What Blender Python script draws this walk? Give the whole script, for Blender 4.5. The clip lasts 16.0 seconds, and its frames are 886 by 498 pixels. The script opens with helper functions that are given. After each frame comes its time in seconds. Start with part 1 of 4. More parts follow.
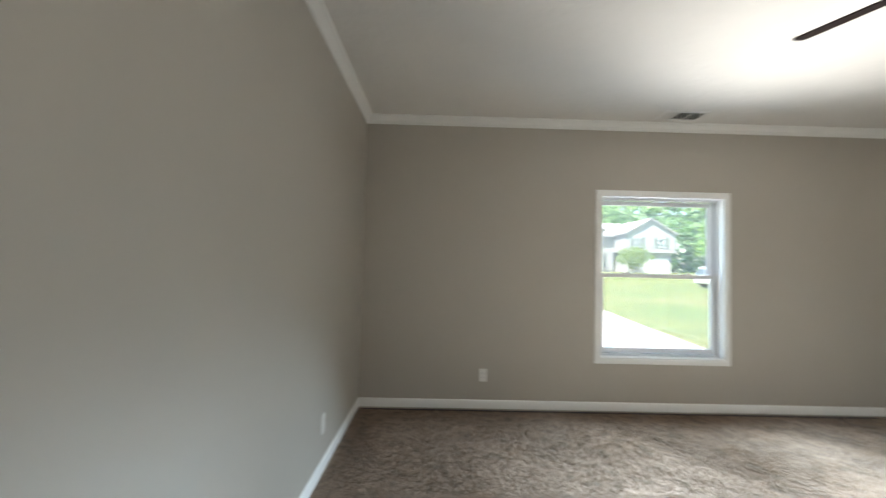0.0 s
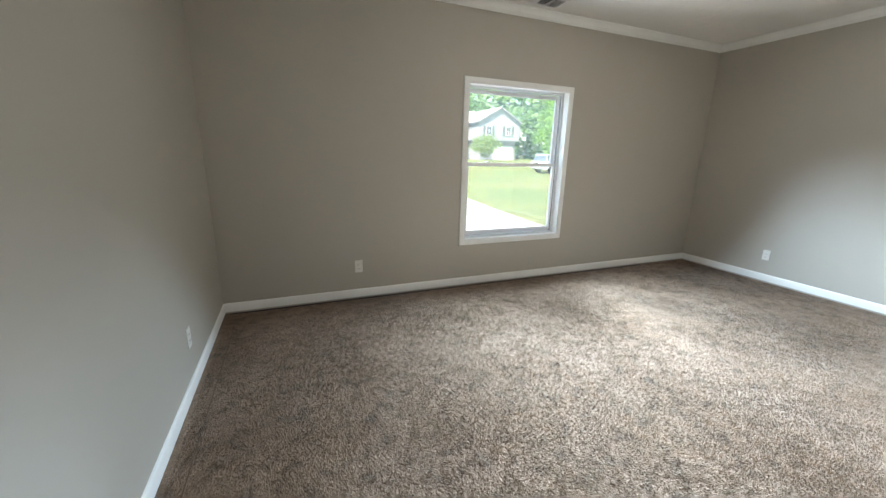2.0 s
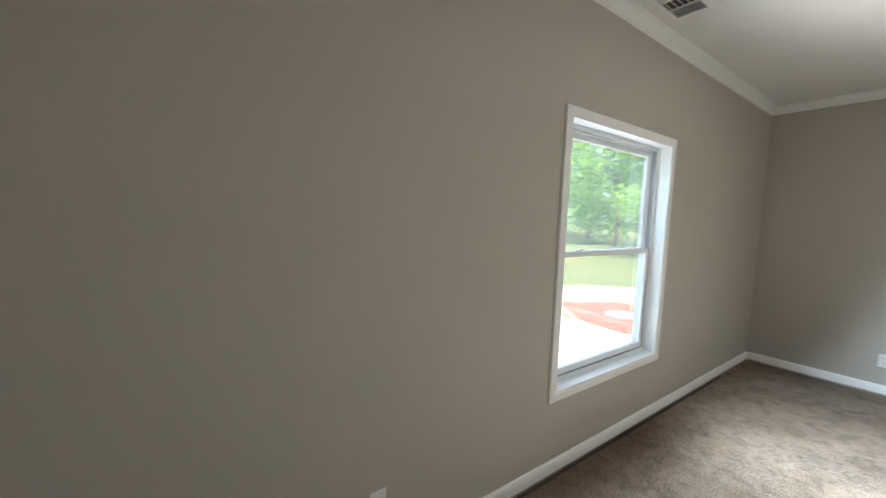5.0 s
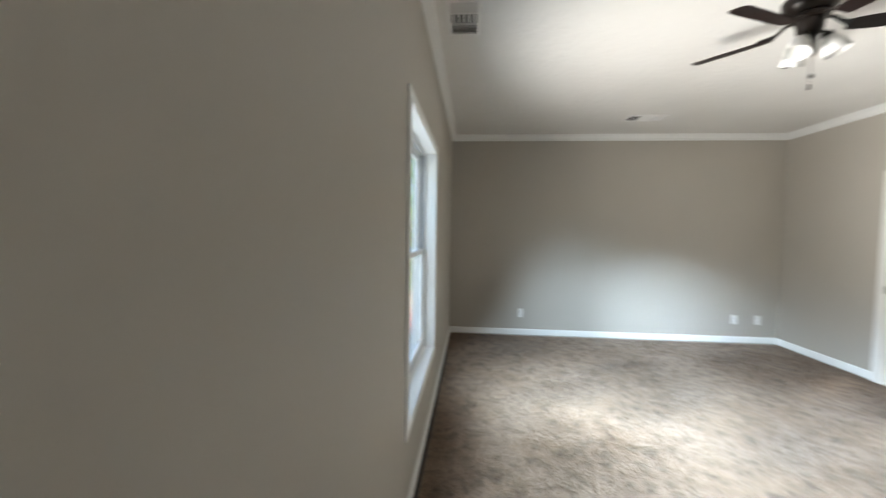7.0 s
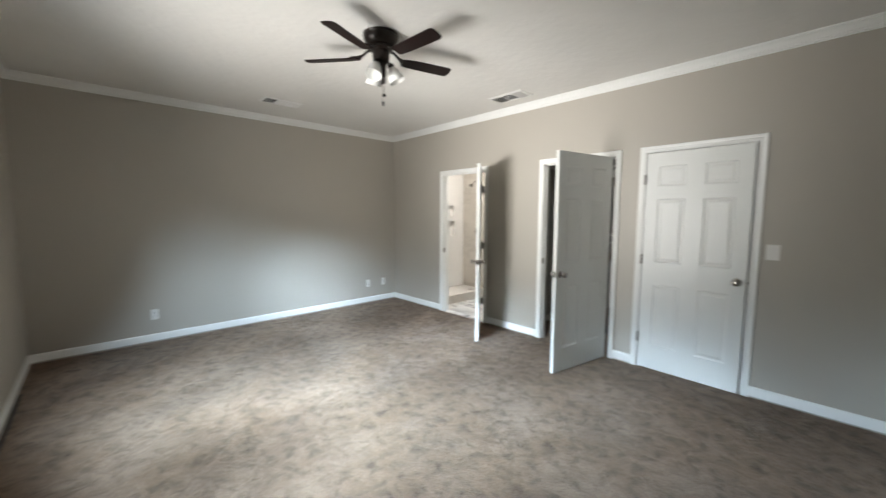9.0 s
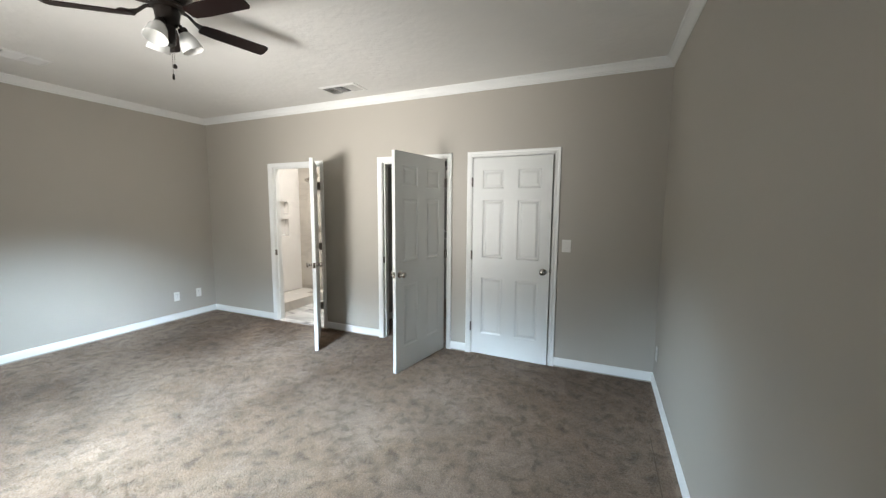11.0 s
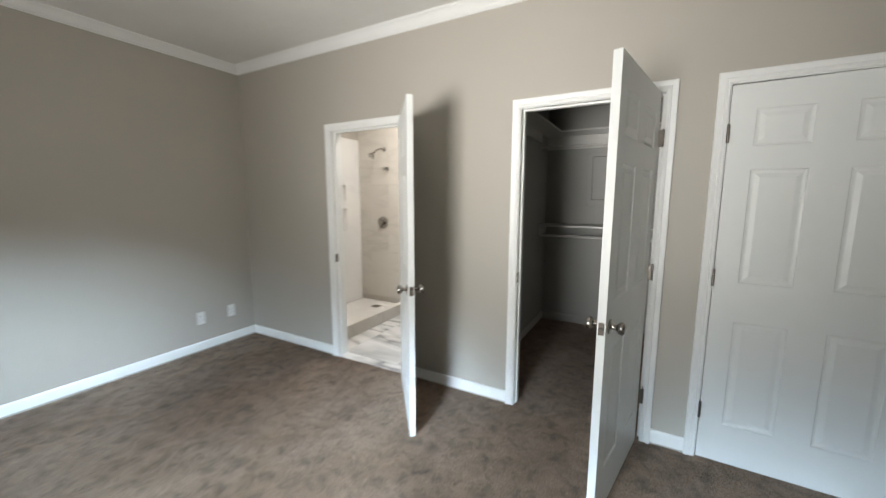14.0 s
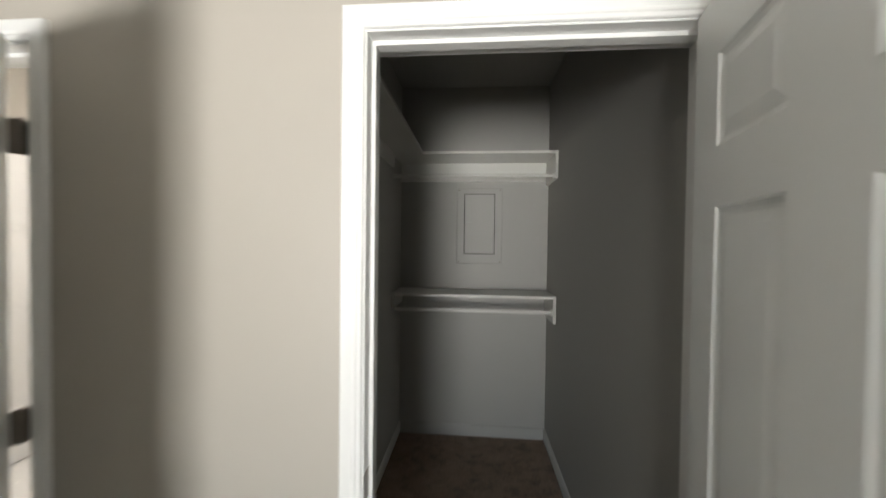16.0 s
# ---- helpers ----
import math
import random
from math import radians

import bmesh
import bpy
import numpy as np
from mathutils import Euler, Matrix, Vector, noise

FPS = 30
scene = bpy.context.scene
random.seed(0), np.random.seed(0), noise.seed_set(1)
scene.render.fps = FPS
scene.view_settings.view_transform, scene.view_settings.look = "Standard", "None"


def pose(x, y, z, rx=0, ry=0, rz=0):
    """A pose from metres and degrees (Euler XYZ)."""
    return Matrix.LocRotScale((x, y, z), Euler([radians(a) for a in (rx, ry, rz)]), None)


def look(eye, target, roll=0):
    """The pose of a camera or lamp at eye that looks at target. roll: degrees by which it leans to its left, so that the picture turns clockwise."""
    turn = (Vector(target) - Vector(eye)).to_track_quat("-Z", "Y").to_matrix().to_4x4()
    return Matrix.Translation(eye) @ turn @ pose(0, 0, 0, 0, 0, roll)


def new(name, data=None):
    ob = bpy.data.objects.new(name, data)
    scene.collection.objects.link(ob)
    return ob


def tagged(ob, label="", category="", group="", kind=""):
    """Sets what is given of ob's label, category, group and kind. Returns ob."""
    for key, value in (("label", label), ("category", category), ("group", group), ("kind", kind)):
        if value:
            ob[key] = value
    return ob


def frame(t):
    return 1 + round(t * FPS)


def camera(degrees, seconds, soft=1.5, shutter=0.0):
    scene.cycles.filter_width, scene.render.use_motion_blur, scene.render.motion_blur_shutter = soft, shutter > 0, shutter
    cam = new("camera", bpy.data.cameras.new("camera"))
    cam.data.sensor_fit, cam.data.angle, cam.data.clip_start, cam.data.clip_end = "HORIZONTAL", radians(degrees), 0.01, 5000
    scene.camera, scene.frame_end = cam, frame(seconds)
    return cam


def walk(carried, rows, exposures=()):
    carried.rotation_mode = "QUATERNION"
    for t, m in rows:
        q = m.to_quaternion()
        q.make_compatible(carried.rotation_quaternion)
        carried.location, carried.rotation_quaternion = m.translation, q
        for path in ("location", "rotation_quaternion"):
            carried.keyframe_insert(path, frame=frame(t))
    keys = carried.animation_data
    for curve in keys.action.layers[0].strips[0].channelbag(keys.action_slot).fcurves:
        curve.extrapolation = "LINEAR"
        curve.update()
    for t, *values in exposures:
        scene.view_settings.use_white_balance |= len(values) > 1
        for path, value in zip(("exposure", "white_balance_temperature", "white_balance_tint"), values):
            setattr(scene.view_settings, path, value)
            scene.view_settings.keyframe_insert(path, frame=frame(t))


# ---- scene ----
cam = camera(100.2, 16.0, 1.3, 0.6)
PATH = [
    (0, (0.712, 0.829, 1.375), (0.738, 2.828, 1.447), 1.4),
    (0.5, (0.786, 0.772, 1.423), (1.175, 2.734, 1.424), 1.2),
    (1, (0.785, 0.773, 1.403), (1.419, 2.664, 1.252), 0.9),
    (1.5, (0.678, 0.752, 1.371), (1.369, 2.596, 1.023), 1.2),
    (2, (0.621, 0.894, 1.394), (1.354, 2.686, 0.894), 1.3),
    (2.5, (0.521, 1.14, 1.45), (1.37, 2.866, 0.903), 1.5),
    (3, (0.467, 1.492, 1.439), (1.061, 3.35, 0.994), 1.5),
    (3.2, (0.464, 1.632, 1.44), (0.953, 3.529, 1.035), 1.3),
    (5.3, (0.55, 3.298, 1.494), (1.922, 4.748, 1.378), 1.5),
    (5.5, (0.57, 3.43, 1.485), (2.074, 4.744, 1.376), 1.4),
    (6, (0.61, 3.747, 1.495), (2.285, 4.835, 1.403), 1.5),
    (6.5, (0.555, 3.978, 1.464), (2.422, 4.692, 1.384), 1.2),
    (7, (0.54, 4.046, 1.455), (2.531, 4.204, 1.354), 0.9),
    (7.5, (0.506, 4.022, 1.47), (2.479, 3.74, 1.3), 0.2),
    (8, (0.475, 3.953, 1.458), (2.344, 3.266, 1.271), 0.0),
    (8.5, (0.453, 3.873, 1.454), (2.138, 2.811, 1.269), 0.2),
    (9, (0.446, 3.798, 1.478), (1.898, 2.435, 1.289), 0.2),
    (9.5, (0.41, 3.743, 1.507), (1.606, 2.152, 1.311), 0.2),
    (9.7, (0.401, 3.741, 1.539), (1.483, 2.071, 1.33), -0.2),
    (11.8, (0.683, 3.481, 1.525), (1.453, 1.647, 1.311), 0.4),
    (12, (0.81, 3.432, 1.522), (1.698, 1.653, 1.309), 0.4),
    (12.5, (1.104, 3.293, 1.482), (2.153, 1.604, 1.27), 0.5),
    (13, (1.464, 3.043, 1.497), (2.593, 1.411, 1.249), 0.2),
    (13.5, (1.77, 2.743, 1.48), (2.908, 1.119, 1.219), 0.3),
    (14, (2.029, 2.419, 1.477), (2.992, 0.687, 1.203), 0.1),
    (14.5, (2.227, 1.995, 1.495), (2.974, 0.161, 1.218), 0.3),
    (15, (2.456, 1.624, 1.52), (2.937, -0.302, 1.273), 0.5),
    (15.5, (2.533, 1.244, 1.531), (2.814, -0.728, 1.34), 0.7),
    (16, (2.533, 0.878, 1.543), (2.7, -1.114, 1.509), 0.7),
]
EXPOSURES = [(0.0, 2.42), (1.0, 2.46), (2.0, 2.42), (3.0, 2.42), (6.5, 2.22), (8.5, 1.72), (9.5, 1.84), (12.5, 1.87), (13.5, 1.76), (14.0, 1.57), (14.5, 1.43), (15.0, 1.48), (15.5, 1.49), (16.0, 1.87)]
walk(cam, [(t, look(eye, aim, roll)) for t, eye, aim, roll in PATH], EXPOSURES)

# world, sun and exposure
SUN_EL, SUN_AZ = 60.0, 232.0
world = bpy.data.worlds.new("world")
scene.world = world
world.use_nodes = True
wn = world.node_tree
sky = wn.nodes.new("ShaderNodeTexSky")
sky.sky_type, sky.sun_disc = "NISHITA", False
sky.sun_elevation, sky.sun_rotation = radians(SUN_EL), radians(SUN_AZ)
wn.links.new(sky.outputs[0], wn.nodes["Background"].inputs[0])
wn.nodes["Background"].inputs[1].default_value = 0.15
sun_data = bpy.data.lights.new("sun", "SUN")
sun_data.energy, sun_data.angle, sun_data.color = 5.0, radians(0.5), (1.0, 0.95, 0.87)
sun = new("sun", sun_data)
az = radians(SUN_AZ)
sun_dir = Vector((math.sin(az) * math.cos(radians(SUN_EL)), math.cos(az) * math.cos(radians(SUN_EL)), math.sin(radians(SUN_EL))))
sun.matrix_world = look(Vector((0, 0, 30)) + sun_dir, Vector((0, 0, 30)))

# plan, in metres: bedroom from (0, 0) to (LX, LY); south wall between bedroom and bath, closet, hall
LX, LY, CEIL = 5.735, 4.350, 2.766
WALL = 0.12
CASING = 0.052
JAMB_W, JAMB_H = 0.800, 2.046
DOOR_W, DOOR_H, DOOR_T = 0.788, 2.028, 0.035
DOOR_X = {"hall": 1.310, "closet": 2.395, "bath": 4.091}
CLO_X0, CLO_X1, CLO_Y = 1.964, 3.120, -2.065
BATH_X0, BATH_X1, BATH_Y = 3.240, 5.500, -1.505
WIN = (2.259, 3.464, 0.504, 2.061)
SOUTH = -2.40
GROUND = -0.45


# added area lamps at the window, standing in for sky and sunlit-ground light
def daylight_lamp(name, turn, tilt, watts, color, spread, wide, high, lift, out=0.02):
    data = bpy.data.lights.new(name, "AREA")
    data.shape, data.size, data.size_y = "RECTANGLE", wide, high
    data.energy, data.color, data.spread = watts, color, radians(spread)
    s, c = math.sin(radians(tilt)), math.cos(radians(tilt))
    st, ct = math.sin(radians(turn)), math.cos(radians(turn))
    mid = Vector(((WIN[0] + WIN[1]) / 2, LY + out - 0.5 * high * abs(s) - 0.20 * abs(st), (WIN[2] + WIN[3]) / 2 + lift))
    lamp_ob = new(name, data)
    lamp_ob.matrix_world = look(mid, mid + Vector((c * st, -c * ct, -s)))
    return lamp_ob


# the sky shows above the tree line only, so the sky lamps are aimed at the lower walls and the floor; the ground lamps
# at the ceiling and upper walls
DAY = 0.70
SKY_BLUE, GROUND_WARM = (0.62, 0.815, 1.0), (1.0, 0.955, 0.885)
daylight_lamp("sky_fill_near", 0.0, 43.0, 6.0 * DAY, SKY_BLUE, 88.0, 0.90, 0.45, 0.10)
daylight_lamp("sky_fill_far", 8.0, 26.0, 2.1 * DAY, SKY_BLUE, 21.0, 0.90, 0.25, 0.58)
daylight_lamp("sky_fill_far", -20.0, 29.0, 1.2 * DAY, SKY_BLUE, 23.0, 0.70, 0.25, 0.52)
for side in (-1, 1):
    daylight_lamp("sky_fill_north", side * 17.0, 37.0, 8.6 * DAY, SKY_BLUE, 48.0, 0.90, 0.45, 0.35)
    daylight_lamp("sky_fill_slant", side * 46.0, 42.5, (9.0 + side) * DAY, SKY_BLUE, 74.0, 0.30, 0.45, 0.35)
daylight_lamp("sky_fill_north_west", 45.0, 22.0, 3.0 * DAY, SKY_BLUE, 27.0, 0.30, 0.25, 0.55)
daylight_lamp("sky_fill_west", 61.0, 21.0, 0.85 * DAY, SKY_BLUE, 34.0, 0.30, 0.25, 0.50)
daylight_lamp("sky_fill_north_east", -42.0, 22.0, 1.2 * DAY, SKY_BLUE, 28.0, 0.30, 0.25, 0.50)
# extra fill lamp behind the sashes, brightens the reveals and hazes the panes
daylight_lamp("window_reveal_fill", 0.0, 0.0, 4.5 * DAY, SKY_BLUE, 160.0, 1.00, 1.35, 0.0, 0.163)
daylight_lamp("ground_fill_light", 8.0, -22.0, 9.7 * DAY, GROUND_WARM, 108.0, 0.85, 0.9, -0.15)
daylight_lamp("lawn_fill_light", 0.0, -13.0, 5.6 * DAY, (1.0, 0.98, 0.95), 56.0, 0.95, 0.9, -0.15)


# ---------- materials ----------
def tree_of(name):
    m = bpy.data.materials.new(name)
    m.use_nodes = True
    return m, m.node_tree, m.node_tree.nodes["Principled BSDF"]


def node(nt, kind, **values):
    n = nt.nodes.new(kind)
    for key, value in values.items():
        n.inputs[key].default_value = value
    return n


def ramp(nt, source, stops):
    r = nt.nodes.new("ShaderNodeValToRGB")
    while len(r.color_ramp.elements) < len(stops):
        r.color_ramp.elements.new(0.5)
    for e, (pos, col) in zip(r.color_ramp.elements, stops):
        e.position, e.color = pos, (*col, 1)
    nt.links.new(source, r.inputs[0])
    return r.outputs[0]


def scaled(c, k):
    return tuple(min(1.0, v * k) for v in c)


def paint(name, color, rough=0.5, vary=0.04, big=1.2, grain=160.0, bump=0.15, depth=0.0006, spec=0.5, metal=0.0):
    """Painted or cast surface: slow unevenness in colour, fine relief."""
    m, nt, b = tree_of(name)
    tc = node(nt, "ShaderNodeTexCoord")
    n1 = node(nt, "ShaderNodeTexNoise", Scale=big, Detail=4.0, Roughness=0.6)
    n2 = node(nt, "ShaderNodeTexNoise", Scale=grain, Detail=3.0)
    for n in (n1, n2):
        nt.links.new(tc.outputs["Object"], n.inputs["Vector"])
    col = ramp(nt, n1.outputs[0], [(0.25, scaled(color, 1 - vary)), (0.75, scaled(color, 1 + vary))])
    nt.links.new(col, b.inputs["Base Color"])
    rr = node(nt, "ShaderNodeMapRange")
    nt.links.new(n1.outputs[0], rr.inputs[0])
    rr.inputs[3].default_value, rr.inputs[4].default_value = max(0.0, rough - 0.07), min(1.0, rough + 0.07)
    nt.links.new(rr.outputs[0], b.inputs["Roughness"])
    bp = node(nt, "ShaderNodeBump", Strength=bump, Distance=depth)
    nt.links.new(n2.outputs[0], bp.inputs["Height"])
    nt.links.new(bp.outputs[0], b.inputs["Normal"])
    b.inputs["Specular IOR Level"].default_value = spec
    b.inputs["Metallic"].default_value = metal
    return m


def carpet_material():
    m, nt, b = tree_of("brown_cut_pile_carpet")
    tc = node(nt, "ShaderNodeTexCoord")
    geo = node(nt, "ShaderNodeNewGeometry")
    warp = node(nt, "ShaderNodeTexNoise", Scale=1.5, Detail=4.0, Roughness=0.6, Distortion=0.8)
    mid = node(nt, "ShaderNodeTexNoise", Scale=6.5, Detail=7.0, Roughness=0.66, Distortion=0.7)
    foot = node(nt, "ShaderNodeTexNoise", Scale=11.0, Detail=6.0, Roughness=0.66, Distortion=0.6)
    fine = node(nt, "ShaderNodeTexNoise", Scale=105.0, Detail=3.0, Roughness=0.65)
    tuft = node(nt, "ShaderNodeTexVoronoi", Scale=120.0)
    for n in (warp, mid, foot, fine, tuft):
        nt.links.new(tc.outputs["Object"], n.inputs["Vector"])
    layers = [ramp(nt, warp.outputs[0], [(0.38, (0.236, 0.159, 0.103)), (0.62, (0.290, 0.207, 0.146))]),
              ramp(nt, mid.outputs[0], [(0.38, (0.87, 0.86, 0.845)), (0.485, (0.97, 0.97, 0.965)), (0.54, (1.03, 1.03, 1.03)), (0.68, (1.07, 1.07, 1.07))]),
              ramp(nt, foot.outputs[0], [(0.36, (0.64, 0.625, 0.605)), (0.465, (0.94, 0.94, 0.935)), (0.54, (1.06, 1.06, 1.06)), (0.68, (1.18, 1.18, 1.18))]),
              ramp(nt, fine.outputs[0], [(0.30, (0.70, 0.68, 0.67)), (0.70, (1.24, 1.24, 1.24))])]
    col = layers[0]
    for layer in layers[1:]:
        mx = node(nt, "ShaderNodeMix")
        mx.data_type, mx.blend_type = "RGBA", "MULTIPLY"
        mx.inputs[0].default_value = 1.0
        nt.links.new(col, mx.inputs[6]), nt.links.new(layer, mx.inputs[7])
        col = mx.outputs[2]
    nt.links.new(col, b.inputs["Base Color"])
    b.inputs["Roughness"].default_value = 0.95
    b.inputs["Specular IOR Level"].default_value = 0.12
    b.inputs["Sheen Weight"].default_value = 0.2
    b.inputs["Sheen Roughness"].default_value = 0.6
    # the soft fibres scatter light much like one upward surface
    half = node(nt, "ShaderNodeVectorMath")
    half.operation = "SCALE"
    half.inputs["Scale"].default_value = 0.38
    up = node(nt, "ShaderNodeVectorMath")
    up.operation = "ADD"
    up.inputs[1].default_value = (0.0, 0.0, 0.62)
    soft_n = node(nt, "ShaderNodeVectorMath")
    soft_n.operation = "NORMALIZE"
    nt.links.new(geo.outputs["Normal"], half.inputs[0])
    nt.links.new(half.outputs[0], up.inputs[0]), nt.links.new(up.outputs[0], soft_n.inputs[0])
    b1 = node(nt, "ShaderNodeBump", Strength=0.5, Distance=0.005)
    b2 = node(nt, "ShaderNodeBump", Strength=0.35, Distance=0.012)
    nt.links.new(soft_n.outputs[0], b1.inputs["Normal"])
    nt.links.new(tuft.outputs[0], b1.inputs["Height"])
    nt.links.new(mid.outputs[0], b2.inputs["Height"])
    nt.links.new(b1.outputs[0], b2.inputs["Normal"])
    nt.links.new(b2.outputs[0], b.inputs["Normal"])
    return m


def marble(name, base, vein, scale, rough, amount):
    m, nt, b = tree_of(name)
    tc = node(nt, "ShaderNodeTexCoord")
    info = node(nt, "ShaderNodeObjectInfo")
    shift = node(nt, "ShaderNodeVectorMath")
    shift.operation = "ADD"
    comb = node(nt, "ShaderNodeCombineXYZ")
    mul = node(nt, "ShaderNodeMath")
    mul.operation, mul.inputs[1].default_value = "MULTIPLY", 9.0
    nt.links.new(info.outputs["Random"], mul.inputs[0])
    nt.links.new(mul.outputs[0], comb.inputs[0]), nt.links.new(mul.outputs[0], comb.inputs[1])
    nt.links.new(tc.outputs["Object"], shift.inputs[0]), nt.links.new(comb.outputs[0], shift.inputs[1])
    mp = node(nt, "ShaderNodeMapping")
    mp.inputs["Rotation"].default_value = (0.35, 0.3, 0.55)
    mp.inputs["Scale"].default_value = (0.45, 1.7, 1.7)
    nt.links.new(shift.outputs[0], mp.inputs["Vector"])
    n1 = node(nt, "ShaderNodeTexNoise", Scale=scale, Detail=5.0, Roughness=0.5, Distortion=0.5)
    n2 = node(nt, "ShaderNodeTexNoise", Scale=scale * 0.8, Detail=3.0)
    nt.links.new(mp.outputs[0], n1.inputs["Vector"])
    nt.links.new(shift.outputs[0], n2.inputs["Vector"])
    vein_col = ramp(nt, n1.outputs[0], [(0.43, base), (0.475, scaled(base, 1 - amount)), (0.498, vein), (0.512, scaled(base, 1 - 0.7 * amount)), (0.56, base), (0.70, scaled(base, 1 - amount))])
    mask = ramp(nt, n2.outputs[0], [(0.36, (0, 0, 0)), (0.48, (1, 1, 1))])
    mx = node(nt, "ShaderNodeMix")
    mx.data_type = "RGBA"
    mx.inputs[6].default_value = (*base, 1)
    nt.links.new(mask, mx.inputs[0]), nt.links.new(vein_col, mx.inputs[7])
    col = mx.outputs[2]
    nt.links.new(col, b.inputs["Base Color"])
    b.inputs["Roughness"].default_value = rough
    return m


def grass_material():
    m, nt, b = tree_of("lawn_grass")
    tc = node(nt, "ShaderNodeTexCoord")
    n1 = node(nt, "ShaderNodeTexNoise", Scale=0.22, Detail=5.0, Roughness=0.6)
    n2 = node(nt, "ShaderNodeTexNoise", Scale=1.6, Detail=10.0, Roughness=0.85)
    for n in (n1, n2):
        nt.links.new(tc.outputs["Object"], n.inputs["Vector"])
    a = ramp(nt, n1.outputs[0], [(0.35, (0.100, 0.140, 0.028)), (0.54, (0.140, 0.160, 0.042)), (0.72, (0.200, 0.176, 0.076))])
    c = ramp(nt, n2.outputs[0], [(0.3, (0.6, 0.6, 0.6)), (0.7, (1.25, 1.25, 1.2))])
    mx = node(nt, "ShaderNodeMix")
    mx.data_type, mx.blend_type = "RGBA", "MULTIPLY"
    mx.inputs[0].default_value = 1.0
    nt.links.new(a, mx.inputs[6]), nt.links.new(c, mx.inputs[7])
    nt.links.new(mx.outputs[2], b.inputs["Base Color"])
    b.inputs["Roughness"].default_value = 0.9
    bp = node(nt, "ShaderNodeBump", Strength=0.8, Distance=0.05)
    nt.links.new(n2.outputs[0], bp.inputs["Height"])
    nt.links.new(bp.outputs[0], b.inputs["Normal"])
    return m


def leaf_material(name, dark, light):
    m, nt, b = tree_of(name)
    geo = node(nt, "ShaderNodeNewGeometry")
    col = ramp(nt, geo.outputs["Random Per Island"], [(0.0, dark), (0.6, light), (1.0, scaled(light, 1.35))])
    nt.links.new(col, b.inputs["Base Color"])
    b.inputs["Roughness"].default_value = 0.6
    tr = node(nt, "ShaderNodeBsdfTranslucent")
    nt.links.new(col, tr.inputs[0])
    mix = node(nt, "ShaderNodeMixShader", Fac=0.5)
    out = nt.nodes["Material Output"]
    nt.links.new(b.outputs[0], mix.inputs[1]), nt.links.new(tr.outputs[0], mix.inputs[2])
    nt.links.new(mix.outputs[0], out.inputs[0])
    return m


def pane_material():
    """Double glazing, seen through, with a soft gloss; an added tint dims the view and a thin veil hazes it."""
    m = bpy.data.materials.new("dimmed_window_glass")
    m.use_nodes = True
    nt = m.node_tree
    nt.nodes.remove(nt.nodes["Principled BSDF"])
    clear = node(nt, "ShaderNodeBsdfTransparent", Color=(PANE_TINT[0], PANE_TINT[1], PANE_TINT[2], 1))
    gloss = node(nt, "ShaderNodeBsdfGlossy", Roughness=0.02)
    lw = node(nt, "ShaderNodeLayerWeight", Blend=0.12)
    fr = node(nt, "ShaderNodeMapRange")
    fr.inputs[3].default_value, fr.inputs[4].default_value = 0.03, 0.55
    mix = node(nt, "ShaderNodeMixShader")
    nt.links.new(lw.outputs["Facing"], fr.inputs[0])
    nt.links.new(fr.outputs[0], mix.inputs[0])
    nt.links.new(clear.outputs[0], mix.inputs[1]), nt.links.new(gloss.outputs[0], mix.inputs[2])
    # pale translucent veil, imitates glare and haze over the outdoor view
    veil = node(nt, "ShaderNodeBsdfTranslucent", Color=(0.85, 0.93, 0.95, 1))
    film = node(nt, "ShaderNodeMixShader", Fac=0.03)
    nt.links.new(mix.outputs[0], film.inputs[1]), nt.links.new(veil.outputs[0], film.inputs[2])
    nt.links.new(film.outputs[0], nt.nodes["Material Output"].inputs[0])
    return m


def glowing(name, color, strength):
    m, nt, b = tree_of(name)
    b.inputs["Base Color"].default_value = (0.8, 0.8, 0.78, 1)
    b.inputs["Emission Color"].default_value = (*color, 1)
    b.inputs["Emission Strength"].default_value = strength
    return m


# pane tint set to tone down the bright outdoors
PANE_TINT = (0.74, 0.75, 0.745)
WALL_PAINT = paint("greige_wall_paint", (0.453, 0.421, 0.369), 0.50, 0.03, 0.8, 240.0, 0.25, 0.0006, 0.5)
CEIL_PAINT = paint("ceiling_texture_paint", (0.80, 0.785, 0.755), 0.8, 0.03, 1.5, 15.0, 0.6, 0.008, 0.25)
# grey closet paint, darkened further to carry the dimness inside the closet
CLOSET_PAINT = paint("closet_dimmed_grey_paint", (0.385, 0.378, 0.352), 0.5, 0.03, 1.0, 200.0, 0.2, 0.0006, 0.4)
TRIM = paint("white_trim_paint", (0.85, 0.85, 0.83), 0.36, 0.025, 3.0, 120.0, 0.12, 0.0004)
DOOR_PAINT = paint("white_door_paint", (0.78, 0.79, 0.77), 0.38, 0.03, 2.0, 90.0, 0.2, 0.0005)
VINYL = paint("white_window_vinyl", (0.80, 0.82, 0.83), 0.3, 0.015, 3.0, 60.0, 0.05, 0.0003)
GASKET = paint("grey_weatherstrip", (0.42, 0.43, 0.44), 0.8, 0.1, 6.0, 80.0, 0.1)
PLATE = paint("white_plastic_plate", (0.80, 0.79, 0.76), 0.3, 0.01, 8.0, 60.0, 0.03, 0.0002)
SLOT = paint("dark_slot", (0.03, 0.03, 0.03), 0.6, 0.05)
NICKEL = paint("satin_nickel", (0.42, 0.39, 0.355), 0.24, 0.05, 12.0, 300.0, 0.06, 0.0002, 0.5, 1.0)
